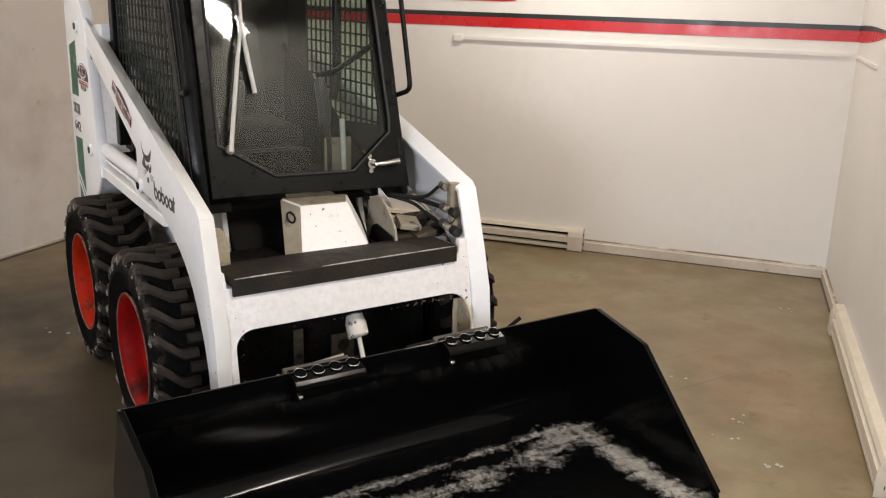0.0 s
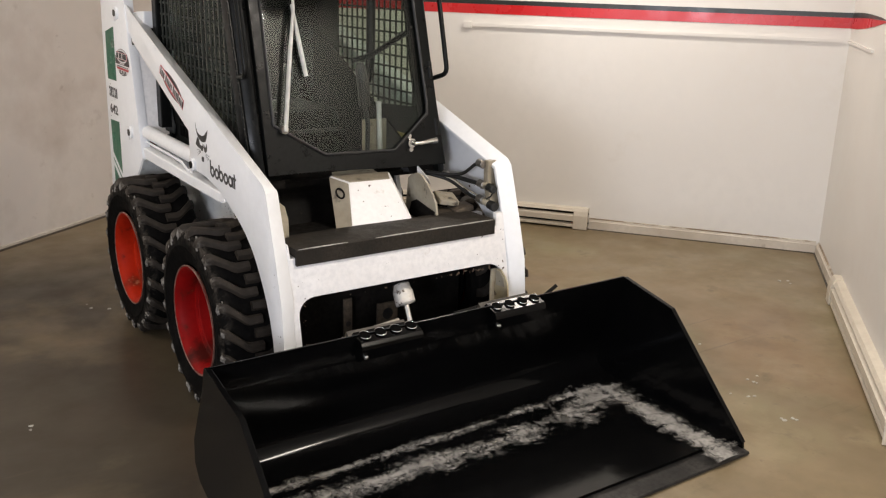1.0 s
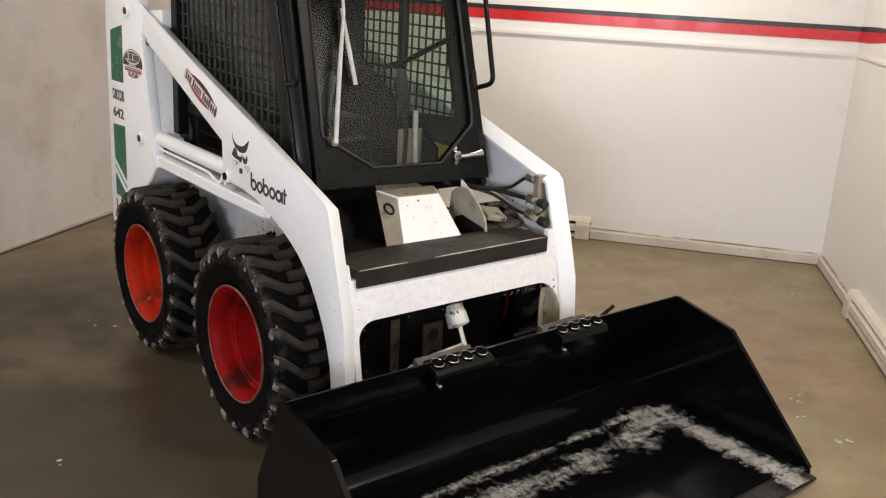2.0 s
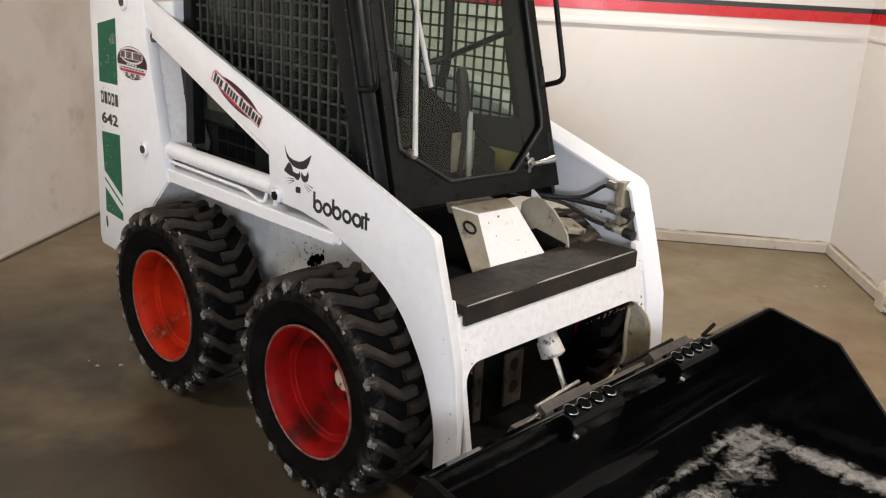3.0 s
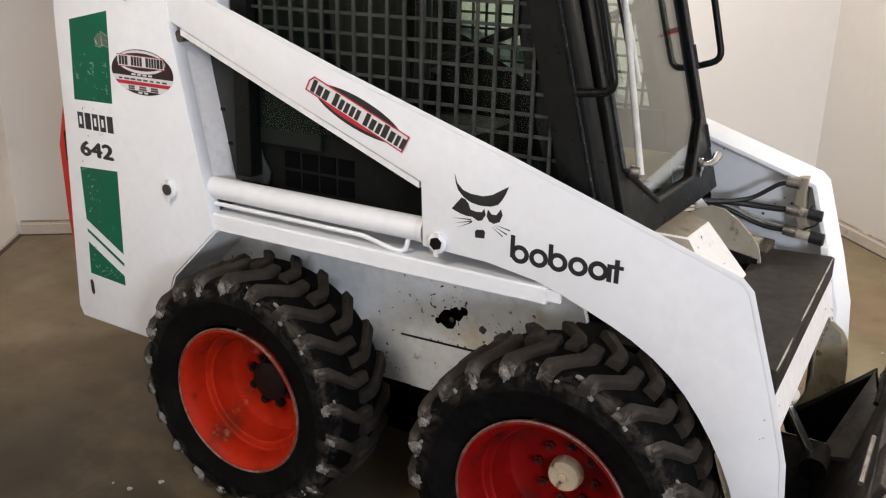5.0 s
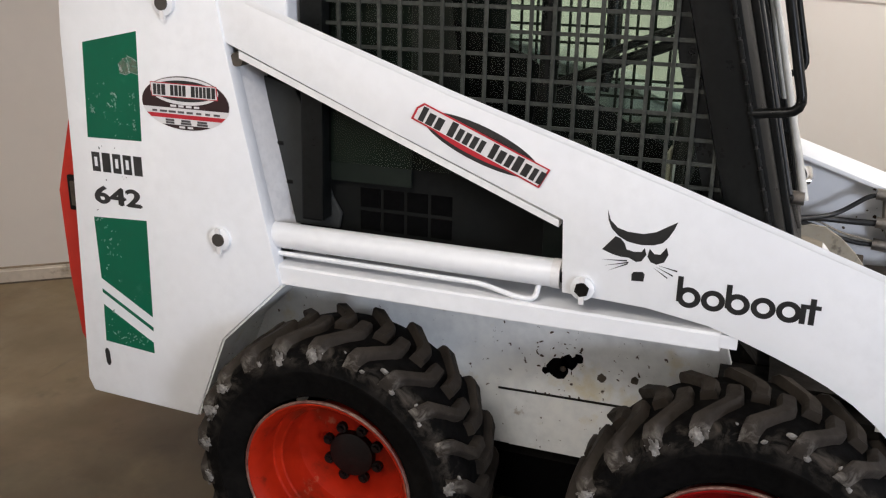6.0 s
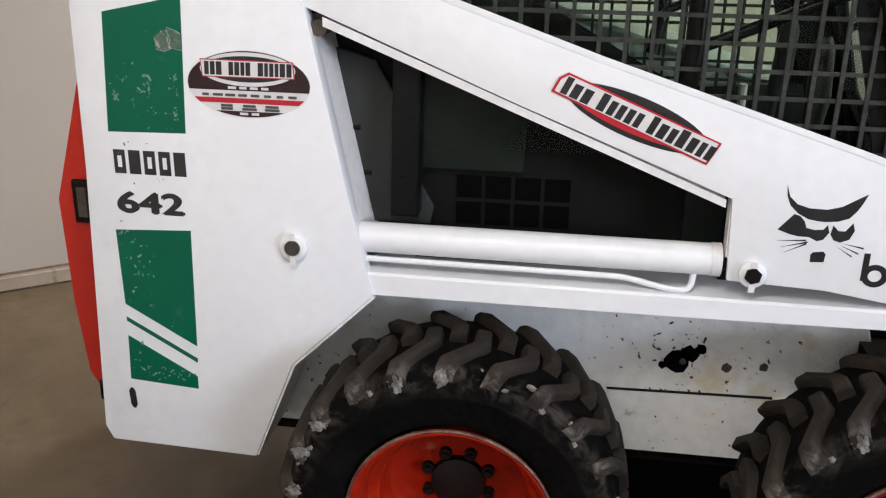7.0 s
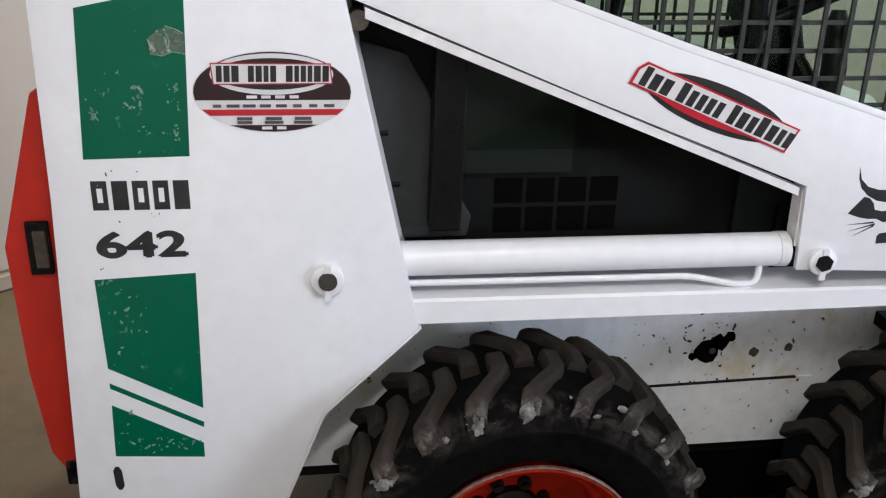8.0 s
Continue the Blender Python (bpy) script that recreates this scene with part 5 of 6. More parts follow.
# posts, sills, roof
for sx in (-1, 1):
    bm = bmesh.new()
    loft(bm, [[(sx * x, FACE(z) + d, z) for x, d in ((0.405, 0.010), (0.452, 0.030), (0.452, 0.135), (0.405, 0.135))] for z in (0.86, 1.20, 1.60, ROOF)])
    part("cab_post", bm, BLACK_CAB, loader, smooth=40, bevel=0.016)
    if sx < 0:
        # one long hinge with bare pins between its knuckles
        bm = bmesh.new()
        tube(bm, [(-0.4545, FACE(z) + 0.046, z) for z in (0.93, 1.89)], 0.0034, 8)
        hinge = part("door_hinge", bm, CUT_STEEL, loader, "long black hinge with a worn pin", smooth=40)
        for k in range(22):
            z = 0.932 + k * 0.0435
            bm = bmesh.new()
            tube(bm, [(-0.4545, FACE(q) + 0.046, q) for q in (z, z + 0.037)], 0.0058, 8)
            part("knuckle", bm, BLACK_CAB, hinge, smooth=40)
    for z in (1.06, 1.30, 1.66) if sx > 0 else ():
        bm = bmesh.new()
        tube(bm, [(sx * 0.418, FACE(z) - 0.002, z - 0.035), (sx * 0.418, FACE(z + 0.07) - 0.002, z + 0.035)], 0.014, 12)
        part("door_catch", bm, BLACK_CAB, loader, smooth=40)
    bm = bmesh.new()
    if sx > 0:
        grip = [(0.447, 0.575, 1.78), (0.460, 0.470, 1.775), (0.460, 0.348, 1.292), (0.447, 0.455, 1.258)]
    else:
        grip = [(-0.447, 0.590, 1.79), (-0.461, 0.482, 1.785), (-0.461, 0.367, 1.313), (-0.449, 0.472, 1.300)]
    tube(bm, bend(grip, 0.035), 0.0105, 12)
    part("grab_handle", bm, BLACK_CAB, loader, "bent black tube grab handle", smooth=60)
    bm = bmesh.new()
    loft(bm, [[(sx * 0.452, y, z), (sx * 0.400, y, z), (sx * 0.400, y + 0.06, z), (sx * 0.452, y + 0.06, z)] for y, z in ((1.46, 0.95), (1.44, ROOF))])
    part("rear_post", bm, BLACK_CAB, loader, bevel=0.005)
    # wire screen: each wire a piece of its frame
    bm = bmesh.new()
    loft(bm, [[(sx * 0.4262, y, z), (sx * 0.4215, y, z), (sx * 0.4215, y + 0.07, z), (sx * 0.4262, y + 0.07, z)] for y, z in ((0.43, 0.95), (0.555, 1.40), (0.655, ROOF))])
    screen = part("screen_frame", bm, BLACK_CAB, loader, "black steel frame of the wire side screen")
    cell = 0.052
    for k in range(20):
        y = 0.53 + k * cell
        if y < 1.46:
            bm = bmesh.new()
            box(bm, sx * 0.4315, sx * 0.4375, y - 0.0042, y + 0.0042, max(0.95, 1.04 + (y - 0.828) * 0.39), min(ROOF - 0.02, 0.92 + (y - 0.40) / 0.27))
            part("wire", bm, WIRE_PAINT, screen)
    for k in range(3, 20):
        z = 0.92 + k * cell
        if z < ROOF - 0.03:
            bm = bmesh.new()
            box(bm, sx * 0.4270, sx * 0.4310, FACE(z) + 0.134, min(1.47, 0.80 + (z - 1.03) / 0.39), z - 0.0042, z + 0.0042)
            part("wire", bm, WIRE_PAINT, screen)
    bm = bmesh.new()
    box(bm, sx * 0.441, sx * 0.425, 0.46, 0.82, 0.84, 0.98)
    part("side_sill", bm, BLACK_CAB, loader)
    bm = bmesh.new()
    prism(bm, [(FACE(1.10) + 0.13, 1.10), (FACE(ROOF) + 0.13, ROOF - 0.005), (1.435, ROOF - 0.005), (1.455, 1.10)], sx * 0.417, sx * 0.421)
    plexi = part("side_pane", bm, PLEXI, loader, "dark green tinted plexiglass pane")
    plexi.visible_shadow = False
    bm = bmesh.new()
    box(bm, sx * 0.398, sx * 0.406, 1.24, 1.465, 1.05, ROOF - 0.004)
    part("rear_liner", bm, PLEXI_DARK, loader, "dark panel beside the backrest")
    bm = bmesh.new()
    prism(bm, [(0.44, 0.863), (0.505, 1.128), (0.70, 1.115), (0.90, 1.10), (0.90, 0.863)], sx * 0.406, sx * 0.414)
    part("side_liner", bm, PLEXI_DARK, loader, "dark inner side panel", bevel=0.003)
bm = bmesh.new()
prism(bm, [(0.56, ROOF), (0.60, ROOF + 0.05), (1.46, ROOF + 0.05), (1.52, ROOF)], -0.470, 0.470)
part("cab_roof", bm, BLACK_CAB, loader, bevel=0.012)
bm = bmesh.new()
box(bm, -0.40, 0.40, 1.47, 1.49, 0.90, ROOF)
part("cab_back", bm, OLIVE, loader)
bm = bmesh.new()
box(bm, -0.42, 0.42, 0.44, 1.47, 0.84, 0.862)
part("cab_floor", bm, DARK, loader)

# inside the cab
bm = bmesh.new()
box(bm, -0.24, 0.24, 0.92, 1.36, 0.98, 1.08)
seat = part("seat", bm, VINYL, loader, "black vinyl operator seat", bevel=0.03, smooth=40)
bm = bmesh.new()
loft(bm, [[(-0.23, 1.30, 1.06), (0.23, 1.30, 1.06), (0.23, 1.38, 1.06), (-0.23, 1.38, 1.06)], [(-0.20, 1.36, 1.52), (0.20, 1.36, 1.52), (0.20, 1.42, 1.52), (-0.20, 1.42, 1.52)]])
part("backrest", bm, VINYL, seat, bevel=0.025, smooth=40)
bm = bmesh.new()
box(bm, -0.26, 0.26, 0.90, 1.40, 0.865, 0.975)
part("seat_box", bm, OLIVE, seat)
for sx in (-1, 1):
    bm = bmesh.new()
    tube(bm, bend([(sx * 0.24, 0.66, 0.86), (sx * 0.22, 0.62, 1.06), (sx * 0.20, 0.62, 1.15)], 0.04), 0.011, 10)
    lever = part("control_lever", bm, HOSE, loader, smooth=60)
    bm = bmesh.new()
    tube(bm, [(sx * 0.20, 0.62, 1.13), (sx * 0.195, 0.612, 1.20), (sx * 0.175, 0.61, 1.30), (sx * 0.172, 0.61, 1.325)], [0.024, 0.027, 0.024, 0.015], 12)
    part("lever_grip", bm, HOSE, lever, smooth=40)
    # upright guard posts behind the seat's front edge
    bm = bmesh.new()
    tube(bm, bend([(sx * 0.39, 0.93, 1.20), (sx * 0.40, 0.91, 1.30), (sx * 0.40, 0.91, ROOF)], 0.05), 0.022, 12)
    part("seat_guard", bm, BLACK_CAB, loader, smooth=50)
for sx in (-1, 1):
    bm = bmesh.new()
    tube(bm, bend([(sx * 0.30, 0.925, 1.300), (sx * 0.392, 0.900, 1.322), (sx * 0.400, 0.575, 1.457)], 0.03), 0.013, 10)
    part("seat_bar", bm, BLACK_CAB, loader, smooth=60)
bm = bmesh.new()
tube(bm, [(0.322, 0.680, 0.87), (0.312, 0.682, 1.137)], 0.012, 8)
part("pedal_rod", bm, WIPE, loader, smooth=40)
bm = bmesh.new()
box(bm, 0.3985, 0.4055, 0.455, 0.675, 0.868, 0.995)
part("warning_plate", bm, YELLOW, loader)
bm = bmesh.new()
box(bm, 0.235, 0.362, 0.695, 0.701, 0.90, 1.055)
part("instruction_sheet", bm, FLANK, loader)


# ------------------------------------------------ markings on the arm and upright
def marking(name, outline, mat, x, parent, label="", depth=0.0012):
    bm = bmesh.new()
    prism(bm, outline, x, x - depth)
    return part(name, bm, mat, parent, label)


uprights = [o for o in loader.children if o.name.split(".")[0] == "upright"]
arms = [o for o in loader.children if o.name.split(".")[0] == "lift_arm"]
up, arm = uprights[0], arms[0]
UX, MX = -0.5475, -0.5395

marking("green_decal", [(2.095, 1.370), (1.925, 1.405), (1.937, 1.128), (2.110, 1.124)], GREEN, UX, up, "scratched green vinyl decal")
marking("green_decal", [(2.118, 0.905), (1.944, 0.914), (1.952, 0.637), (2.115, 0.728)], GREEN, UX, up, "scratched green vinyl decal")
marking("green_decal", [(2.116, 0.697), (1.953, 0.606), (1.954, 0.595), (2.116, 0.686)], GREEN, UX, up)
marking("green_decal", [(2.117, 0.650), (1.957, 0.560), (1.957, 0.528), (2.122, 0.538)], GREEN, UX, up)
marking("slot", [(2.131, 0.505), (2.126, 0.514), (2.120, 0.514), (2.115, 0.505), (2.113, 0.470), (2.118, 0.461), (2.124, 0.461), (2.129, 0.470)], BLACK_INK, UX, up, "small black slot")
for k in range(5):          # maker's name as plain bars
    y1 = 2.104 - k * 0.0338
    marking("name_bar", [(y1, 1.034), (y1, 1.086), (y1 - 0.026, 1.086), (y1 - 0.026, 1.034)], WORN_INK, UX, up)
    if k in (0, 2, 3):
        marking("name_bar_gap", [(y1 - 0.009, 1.048), (y1 - 0.009, 1.073), (y1 - 0.018, 1.073), (y1 - 0.018, 1.048)], WHITE, UX - 0.0009, up)


def lettering(text, y, z, size, stretch, mat, parent, label, x):
    curve = bpy.data.curves.new("model_number", "FONT")
    curve.body, curve.size, curve.extrude, curve.offset = text, size, 0.0006, 0.0
    ob = new("model_number", curve)
    bpy.context.view_layer.update()
    me = bpy.data.meshes.new_from_object(ob.evaluated_get(bpy.context.evaluated_depsgraph_get()))
    bpy.data.objects.remove(ob)
    me.transform(Matrix(((0, 0, -1, x), (-stretch, 0, 0, y), (0, 1, 0, z), (0, 0, 0, 1))))
    bm = bmesh.new()
    for dy, dz in ((-0.0042, 0), (0.0042, 0), (0, -0.0024), (0, 0.0024), (0, 0)):
        before = set(bm.verts)
        bm.from_mesh(me)
        bmesh.ops.translate(bm, verts=[v for v in bm.verts if v not in before], vec=(-0.00012 * (1 + dy * 200 + dz * 500), dy, dz))
    bm.to_mesh(me)
    bm.free()
    splay(me.vertices)
    me.materials.clear()
    me.materials.append(mat)
    out = new("model_number", me)
    attach(out, parent)
    return tagged(out, label)


lettering("642", 2.108, 0.948, 0.065, 1.58, WORN_INK, up, "worn black model number", UX - 0.0006)


def oval(cy, cz, ry, rz, lo=-1.0, hi=1.0, n=40):
    pts = []
    for k in range(n):
        a = 2 * math.pi * k / n
        v = max(lo, min(hi, math.sin(a)))
        c = math.sqrt(max(0.0, 1 - v * v)) * (1 if math.cos(a) >= 0 else -1)
        p = (cy - ry * c, cz + rz * v)
        if not pts or (Vector(p) - Vector(pts[-1])).length > 1e-5:
            pts.append(p)
    return pts


OV = (1.794, 1.236)
sticker = marking("oval_sticker", oval(*OV, 0.130, 0.068), WHITE_INK, UX, up, "oval dealer sticker in maroon, white and red")
marking("sticker_band", oval(*OV, 0.1285, 0.0665, -0.195, 1.0), DARK_RED_INK, UX - 0.0010, up)
marking("sticker_band", oval(*OV, 0.1285, 0.0665, -1.0, -0.83), DARK_RED_INK, UX - 0.0010, up)
marking("sticker_band", oval(*OV, 0.1285, 0.0665, -0.585, -0.43), RED_INK, UX - 0.0010, up)
marking("sticker_swoosh", oval(OV[0], OV[1] + 0.0300, 0.1000, 0.0340), WHITE_INK, UX - 0.0018, up)
marking("sticker_swoosh", oval(OV[0], OV[1] + 0.0305, 0.0940, 0.0260), BLACK_INK, UX - 0.0024, up)
marking("sticker_swoosh", [(OV[0] + 0.0985, OV[1] + 0.049), (OV[0] - 0.0960, OV[1] + 0.048), (OV[0] - 0.0985, OV[1] + 0.014), (OV[0] + 0.0960, OV[1] + 0.013)], RED_INK, UX - 0.0030, up)
marking("sticker_swoosh", [(OV[0] + 0.0965, OV[1] + 0.047), (OV[0] - 0.0940, OV[1] + 0.046), (OV[0] - 0.0965, OV[1] + 0.016), (OV[0] + 0.0940, OV[1] + 0.015)], WHITE_INK, UX - 0.0036, up)
rnd = random.Random(11)
y1 = OV[0] + 0.090
while y1 > OV[0] - 0.085:
    w = rnd.uniform(0.008, 0.013)
    if abs(y1 - OV[0] - 0.045) > 0.006 and abs(y1 - OV[0] + 0.012) > 0.006:
        marking("name_bar", [(y1, OV[1] + 0.018), (y1 - 0.001, OV[1] + 0.0445), (y1 - w, OV[1] + 0.0445), (y1 - w + 0.001, OV[1] + 0.018)], BLACK_INK, UX - 0.0042, up)
    y1 -= w + 0.0018
for v, count, half in ((-0.0225, 8, 0.105), (-0.0440, 3, 0.072), (-0.0505, 3, 0.072), (-0.0075, 4, 0.046), (-0.0600, 2, 0.024)):
    for k in range(count):
        c = OV[0] + half - (2 * half) * (k + 0.5) / count
        hw = half / count * rnd.uniform(0.5, 0.8)
        marking("text_bar", [(c + hw, OV[1] + v - 0.0025), (c + hw, OV[1] + v + 0.0025), (c - hw, OV[1] + v + 0.0025), (c - hw, OV[1] + v - 0.0025)],
                (WHITE_INK if v > -0.01 or v < -0.055 else GREY_INK), UX - 0.0020, up)


def tilted(points, cy, cz, deg):
    """Turns points of (along, up) by an angle and sets them on the arm's side."""
    c, s_ = math.cos(radians(deg)), math.sin(radians(deg))
    return [(cy - (a * c - b * s_), cz + a * s_ + b * c) for a, b in points]


TY, TZ, TILT_DEG = 1.022, 1.203, -20.5
ell = [(0.146 * math.cos(a), 0.041 * math.sin(a)) for a in [2 * math.pi * k / 40 for k in range(40)]]
marking("arm_sticker", tilted(ell, TY, TZ, TILT_DEG), BLACK_INK, MX, arm, "oval black and red dealer sticker with a slanted banner")
marking("sticker_field", tilted([(a * 0.93, b * 0.68) for a, b in ell], TY, TZ, TILT_DEG), DARK_RED_INK, MX - 0.0010, arm)
marking("sticker_field", tilted([(a * 0.90, b * 0.66 - 0.004) for a, b in ell], TY, TZ, TILT_DEG), RED_INK, MX - 0.0016, arm)
marking("banner", tilted([(-0.168, 0.014), (-0.155, 0.030), (0.165, 0.019), (0.158, -0.030), (-0.172, -0.016)], TY, TZ, TILT_DEG), RED_INK, MX - 0.0022, arm)
marking("banner", tilted([(-0.163, 0.013), (-0.152, 0.026), (0.160, 0.016), (0.154, -0.026), (-0.166, -0.012)], TY, TZ, TILT_DEG), WHITE_INK, MX - 0.0028, arm)
a0 = -0.155
k = 0
while a0 < 0.148:
    w = rnd.uniform(0.015, 0.020)
    fall = 0.006 * (a0 + 0.155) / 0.3
    hi_, lo_ = (0.0235 if k in (0, 4, 10, 13) else 0.017) - 1.5 * fall, -0.0115 - 1.7 * fall
    if k not in (3, 9):
        marking("name_bar", tilted([(a0 - 0.001, lo_), (a0 + 0.003, hi_), (a0 + w, hi_), (a0 + w - 0.004, lo_)], TY, TZ, TILT_DEG), BLACK_INK, MX - 0.0034, arm)
    else:
        w *= 0.5
    a0 += w + 0.0022
    k += 1

# animal-head emblem as plain black shapes
EY, EZ, EW, EH = 0.742, 0.925, 0.160, 0.165


def emblem(points):
    return [(EY - u * EW, EZ + v * EH) for u, v in points]


for shape in ([(0.07, 1.0), (0.12, 0.86), (0.22, 0.77), (0.36, 0.73), (0.57, 0.725), (0.73, 0.77), (0.86, 0.85), (1.0, 0.935), (0.96, 0.83), (0.90, 0.72), (0.83, 0.635), (0.71, 0.59), (0.56, 0.575),
               (0.48, 0.58), (0.36, 0.60), (0.24, 0.66), (0.14, 0.75), (0.09, 0.86)],
              [(0.03, 0.45), (0.20, 0.65), (0.27, 0.63), (0.33, 0.57), (0.36, 0.49), (0.46, 0.47), (0.56, 0.48), (0.60, 0.54), (0.63, 0.45), (0.57, 0.355), (0.50, 0.335), (0.40, 0.38), (0.29, 0.38), (0.18, 0.40)],
              [(0.665, 0.54), (0.73, 0.475), (0.81, 0.475), (0.885, 0.58), (0.915, 0.49), (0.87, 0.38), (0.77, 0.335), (0.69, 0.36), (0.645, 0.43)],
              [(0.455, 0.16), (0.48, 0.195), (0.60, 0.21), (0.63, 0.18), (0.62, 0.08), (0.46, 0.07)]):
    marking("emblem_shape", emblem(shape), BLACK_INK, MX, arm)
for (u0, v0), (u1, v1) in (((0.04, 0.31), (0.38, 0.335)), ((0.08, 0.23), (0.40, 0.315)), ((0.14, 0.17), (0.39, 0.295)), ((0.80, 0.325), (1.05, 0.28)), ((0.77, 0.305), (1.0, 0.21)), ((0.74, 0.285), (0.93, 0.17))):
    marking("emblem_line", emblem([(u0, v0), (u1, v1 + 0.010), (u1, v1 - 0.010)]), BLACK_INK, MX, arm)

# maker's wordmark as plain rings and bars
def ring_mark(cy, cz, r, w):
    bm = bmesh.new()
    n = 28
    rings = []
    for rr, xx in ((r, MX), (r, MX - 0.0012), (r - w, MX - 0.0012), (r - w, MX)):
        rings.append([(xx, cy + rr * 1.05 * math.cos(2 * math.pi * k / n), cz + rr * math.sin(2 * math.pi * k / n)) for k in range(n)])
    loft(bm, rings + [rings[0]], True, False)
    bmesh.ops.remove_doubles(bm, verts=bm.verts[:], dist=1e-5)
    return part("wordmark_ring", bm, BLACK_INK, arm)


for k, cy in enumerate((0.545, 0.495, 0.445, 0.394, 0.344)):
    ring_mark(cy, 0.9165, 0.0235, 0.0115)
for y0, z0, z1 in ((0.5705, 0.905, 0.962), (0.4700, 0.905, 0.958), (0.3225, 0.895, 0.938), (0.3050, 0.895, 0.952)):
    marking("wordmark_bar", [(y0, z0), (y0, z1), (y0 - 0.0115, z1), (y0 - 0.0115, z0)], BLACK_INK, MX - 0.0003, arm)
marking("wordmark_bar", [(0.316, 0.929), (0.316, 0.938), (0.283, 0.938), (0.283, 0.929)], BLACK_INK, MX - 0.0004, arm)

# flakes of dried paint and salt on the floor
bm = bmesh.new()
rnd = random.Random(8)
for cx, cy, count in ((-0.775, 1.712, 2), (-0.683, 1.698, 1), (1.464, -0.699, 4), (1.313, -0.727, 3), (1.261, -0.978, 4), (2.777, 0.102, 4), (1.576, -0.223, 2), (-1.3, 0.5, 2), (-1.6, 2.2, 2)):
    for k in range(count):
        x, y, r = cx + rnd.uniform(-0.06, 0.06), cy + rnd.uniform(-0.06, 0.06), rnd.uniform(0.004, 0.011)
        ring = [(x + r * rnd.uniform(0.5, 1.2) * math.cos(2 * math.pi * i / 7), y + r * rnd.uniform(0.4, 1.1) * math.sin(2 * math.pi * i / 7)) for i in range(7)]
        loft(bm, [[(a, b, z) for a, b in ring] for z in (0.0, 0.003)])
tagged(part("paint_flakes", bm, GRIP_WORN), "small pale flakes scattered on the concrete floor", "debris", kind="stuff")


# chips, scratches and rust specks in the paint, thin flakes on each plate
def specks(name, parent, mat, label, spots, seed, place):
    """Irregular flakes: spots are (u, v, spread in u, spread in v, count, largest radius) on a plate."""
    rnd = random.Random(seed)
    bm = bmesh.new()
    for u0, v0, su, sv, count, big in spots:
        for k in range(count):
            u, v = u0 + 1.2 * su * rnd.uniform(-1, 1), v0 + 1.2 * sv * rnd.uniform(-1, 1)
            r, turn = big * rnd.uniform(0.15, 1.0) ** 1.5, rnd.uniform(0, 6.3)
            long = rnd.uniform(1.0, 2.6)
            ring = []
            for i in range(7):
                a = 2 * math.pi * i / 7
                p, q = long * r * math.cos(a) * rnd.uniform(0.6, 1.2), r * math.sin(a) * rnd.uniform(0.5, 1.2)
                ring.append((u + p * math.cos(turn) - q * math.sin(turn), v + p * math.sin(turn) + q * math.cos(turn)))
            loft(bm, [[place(a, b, d) for a, b in ring] for d in (-0.0004, 0.0006)])
    return tagged(part(name, bm, mat, parent, label), kind="stuff")


RUST = material("rust_and_bare_steel", (0.045, 0.028, 0.018), (0.10, 0.065, 0.04), 60, 120, 0.2, 0.7, 0.1)
chassis = [o for o in loader.children if o.name.split(".")[0] == "chassis_side"][0]
specks("rust_specks", chassis, RUST, "scattered dark rust specks", [(0.87, 0.60, 0.055, 0.045, 26, 0.0040), (0.70, 0.57, 0.06, 0.03, 6, 0.003), (0.93, 0.66, 0.10, 0.06, 16, 0.0032), (0.75, 0.45, 0.10, 0.06, 8, 0.0025),
       (0.85, 0.352, 0.10, 0.006, 18, 0.005), (0.85, 0.772, 0.18, 0.006, 26, 0.005), (0.86, 0.51, 0.07, 0.006, 10, 0.004)], 4, lambda u, v, d: (-0.3126 - d, u, v))
bar = [o for o in loader.children if o.name.split(".")[0] == "front_crossbar"][0]
specks("paint_chips", bar, RUST, "chips and scratches down to dark steel", [(0.05, 0.534, 0.28, 0.002, 16, 0.0034), (-0.05, 0.676, 0.34, 0.003, 14, 0.0026), (0.30, 0.62, 0.10, 0.04, 4, 0.0020), (-0.42, 0.60, 0.04, 0.06, 5, 0.0024),
       (-0.455, 0.40, 0.012, 0.12, 14, 0.0040), (0.463, 0.45, 0.012, 0.10, 12, 0.0040), (0.44, 0.66, 0.04, 0.03, 5, 0.0026), (-0.10, 0.60, 0.20, 0.04, 4, 0.0018), (0.395, 0.682, 0.035, 0.008, 22, 0.0055), (0.30, 0.535, 0.09, 0.004, 14, 0.0050), (-0.430, 0.685, 0.020, 0.010, 12, 0.0045)], 9, lambda u, v, d: (u, SHEAR(v) - 0.0006 - d, v))
specks("paint_marks", up, BLACK_INK, "small black scratches beside the lettering", [(2.05, 1.100, 0.03, 0.004, 3, 0.0022), (2.02, 1.020, 0.04, 0.006, 5, 0.0024), (2.10, 0.930, 0.008, 0.008, 3, 0.0022)], 21, lambda u, v, d: (-0.5484 - d, u, v))
specks("arm_chips", arm, RUST, "small chips along the arm's lower edge", [(-0.10, 0.36, 0.012, 0.10, 9, 0.0028), (-0.06, 0.62, 0.010, 0.03, 3, 0.0022)], 31, lambda u, v, d: (-0.5404 - d, u, v))
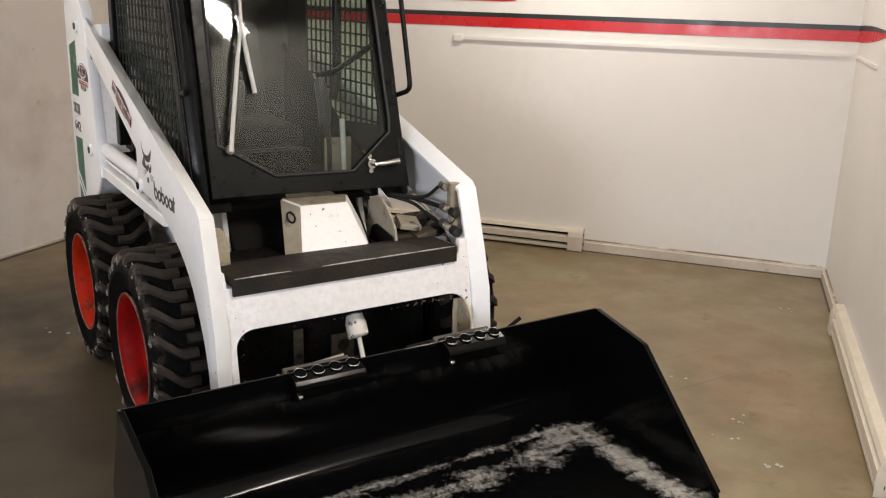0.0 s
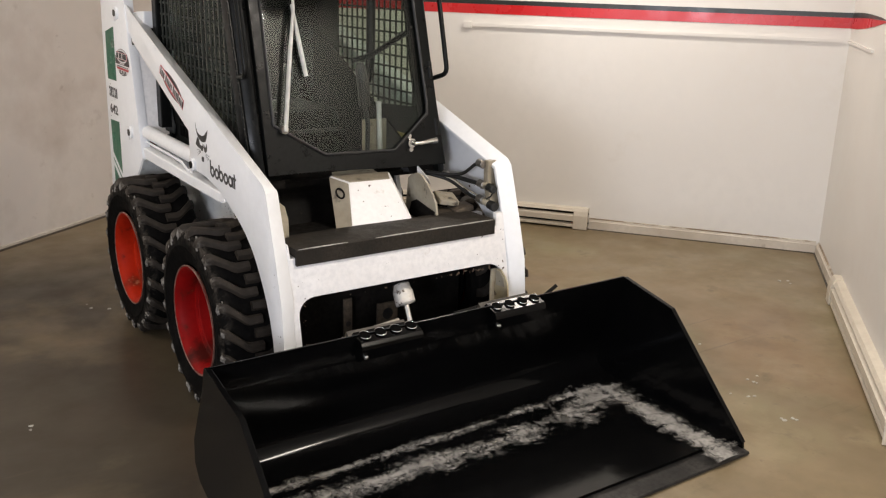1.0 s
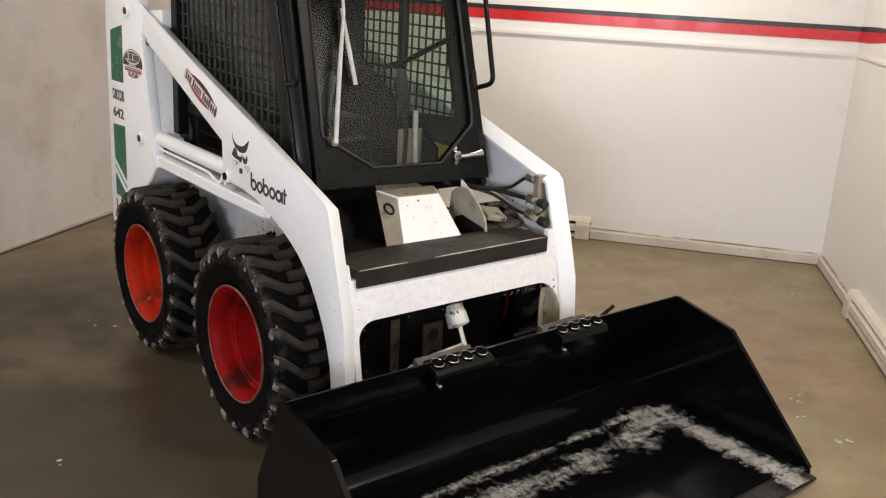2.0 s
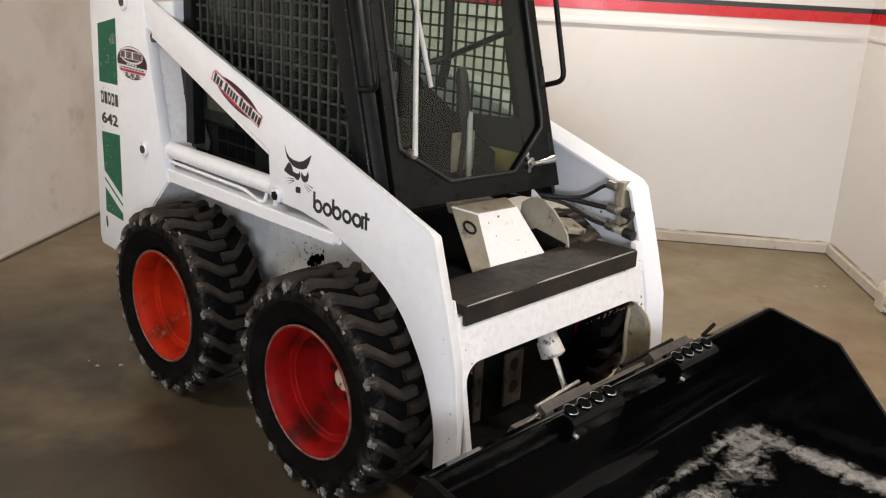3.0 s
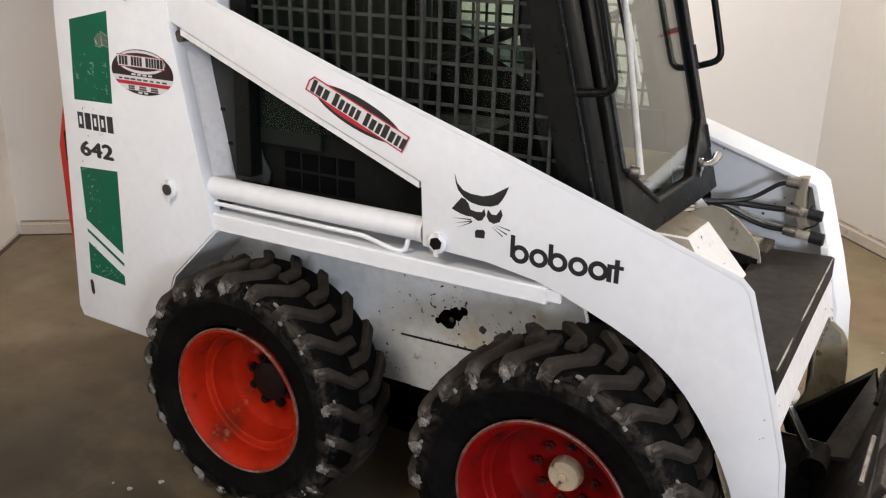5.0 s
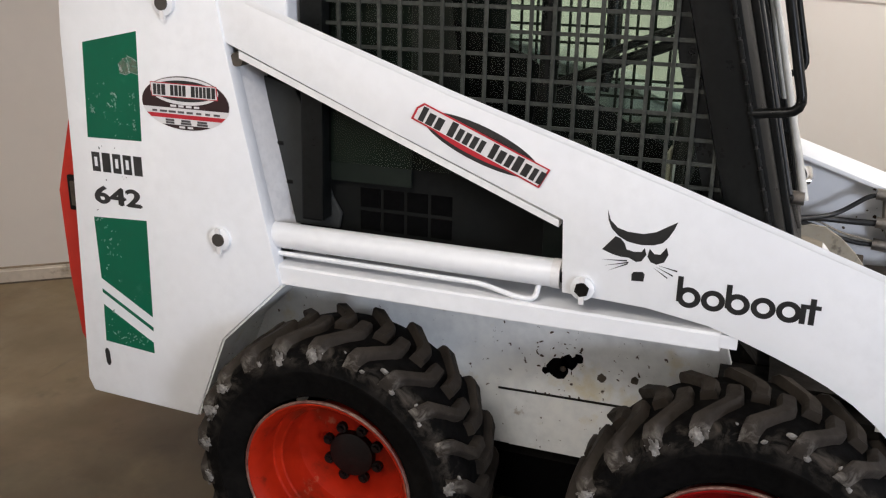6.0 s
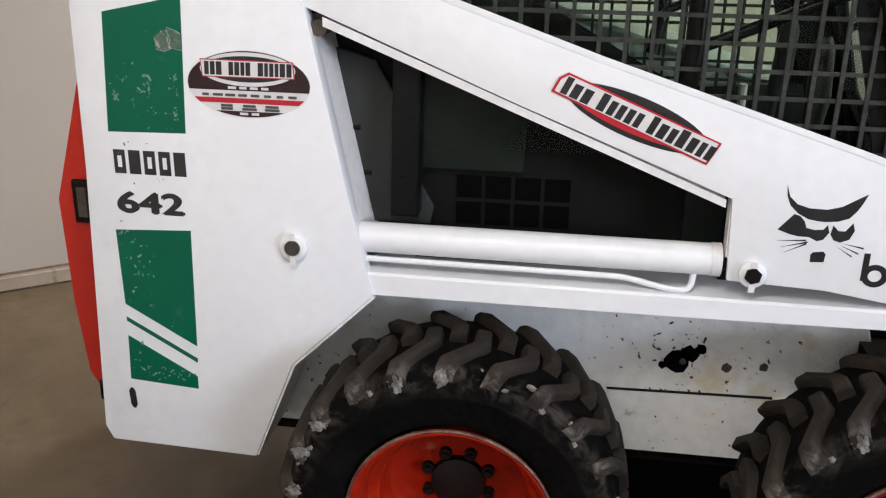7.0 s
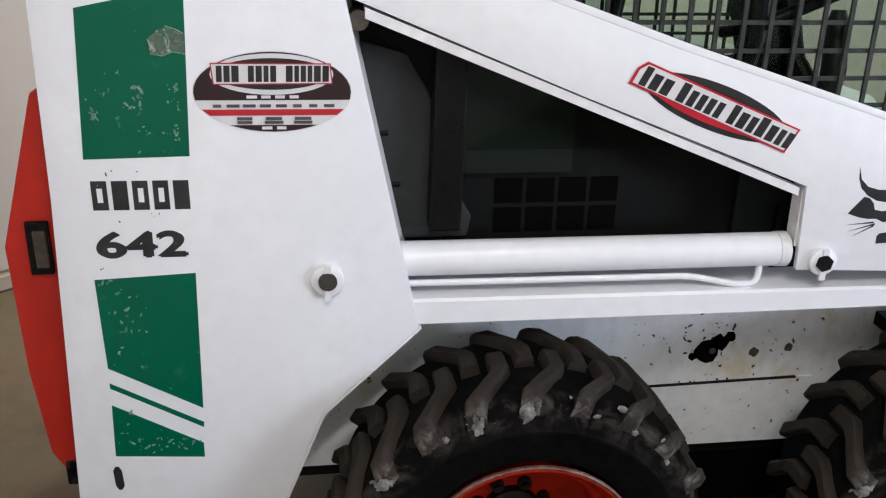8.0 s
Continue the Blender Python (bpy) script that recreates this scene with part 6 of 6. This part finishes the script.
specks("grease_marks", arms[1], RUST, "dark smudges and chips on the arm's inner face", [(0.30, 1.015, 0.06, 0.012, 14, 0.0032), (0.05, 0.930, 0.015, 0.02, 8, 0.0036), (0.12, 0.88, 0.05, 0.04, 10, 0.0026), (0.03, 0.80, 0.010, 0.06, 10, 0.0032), (0.085, 0.945, 0.025, 0.014, 12, 0.0075), (0.070, 0.800, 0.030, 0.045, 14, 0.0070), (0.22, 0.815, 0.08, 0.014, 12, 0.0060)], 37, lambda u, v, d: (0.5276 - d, u, v))
SCUFF = material("scuffed_pale_vinyl", (0.07, 0.22, 0.15), (0.40, 0.48, 0.43), 45, 150, 0.2, 0.5, 0.1)
PEELED = material("peeled_decal_backing", (0.15, 0.17, 0.12), (0.02, 0.13, 0.075), 40, 120, 0.3, 0.6, 0.1, bump=0.5, bump_scale=150, spots=[((0.50, 0.50, 0.46), 45, 0.58, 0.66)])
on_upright = lambda u, v, d: (UX - 0.0019 - d, u, v)
decals = [o for o in up.children if o.name.split(".")[0] == "green_decal"]
specks("decal_wear", decals[0], SCUFF, "pale scuffs and scratches in the vinyl", [(2.009, 1.238, 0.008, 0.010, 9, 0.0034), (1.955, 1.232, 0.008, 0.016, 11, 0.0034), (2.022, 1.217, 0.012, 0.008, 6, 0.0026), (1.960, 1.170, 0.010, 0.012, 9, 0.0032),
       (2.000, 1.173, 0.022, 0.006, 7, 0.0028), (2.065, 1.238, 0.010, 0.003, 5, 0.0026), (2.052, 1.270, 0.014, 0.004, 5, 0.0024), (2.084, 1.205, 0.005, 0.012, 9, 0.0034), (1.940, 1.208, 0.008, 0.003, 5, 0.0024), (2.00, 1.135, 0.03, 0.003, 5, 0.0022)], 51, on_upright)
specks("decal_wear", decals[1], SCUFF, "pale scuffs and scratches in the vinyl", [(2.060, 0.845, 0.020, 0.040, 16, 0.0032), (2.085, 0.80, 0.014, 0.040, 10, 0.0028), (2.10, 0.90, 0.010, 0.004, 5, 0.0026)], 52, on_upright)
specks("decal_wear", decals[3], SCUFF, "pale scuffs and scratches in the vinyl", [(2.02, 0.560, 0.05, 0.014, 26, 0.0034), (2.095, 0.60, 0.012, 0.03, 8, 0.0030)], 53, on_upright)
patch = [(1.988, 1.322), (1.972, 1.336), (1.955, 1.341), (1.938, 1.333), (1.930, 1.330), (1.931, 1.300), (1.948, 1.304), (1.966, 1.297), (1.984, 1.300)]
peel = marking("peeled_patch", patch, PEELED, UX - 0.0012, up, "torn and wrinkled patch of the vinyl", 0.0009)
for wrinkle in ([(1.985, 1.299), (1.966, 1.2955), (1.950, 1.3025), (1.930, 1.2985)], [(1.930, 1.331), (1.942, 1.338), (1.958, 1.343)], [(1.957, 1.302), (1.953, 1.320), (1.960, 1.338)], [(1.930, 1.317), (1.946, 1.319)], [(1.987, 1.322), (1.982, 1.308)]):
    bm = bmesh.new()
    tube(bm, [on_upright(u, v, 0.0004) for u, v in wrinkle], 0.0011, 6)
    part("wrinkle", bm, SCUFF, peel, smooth=60)
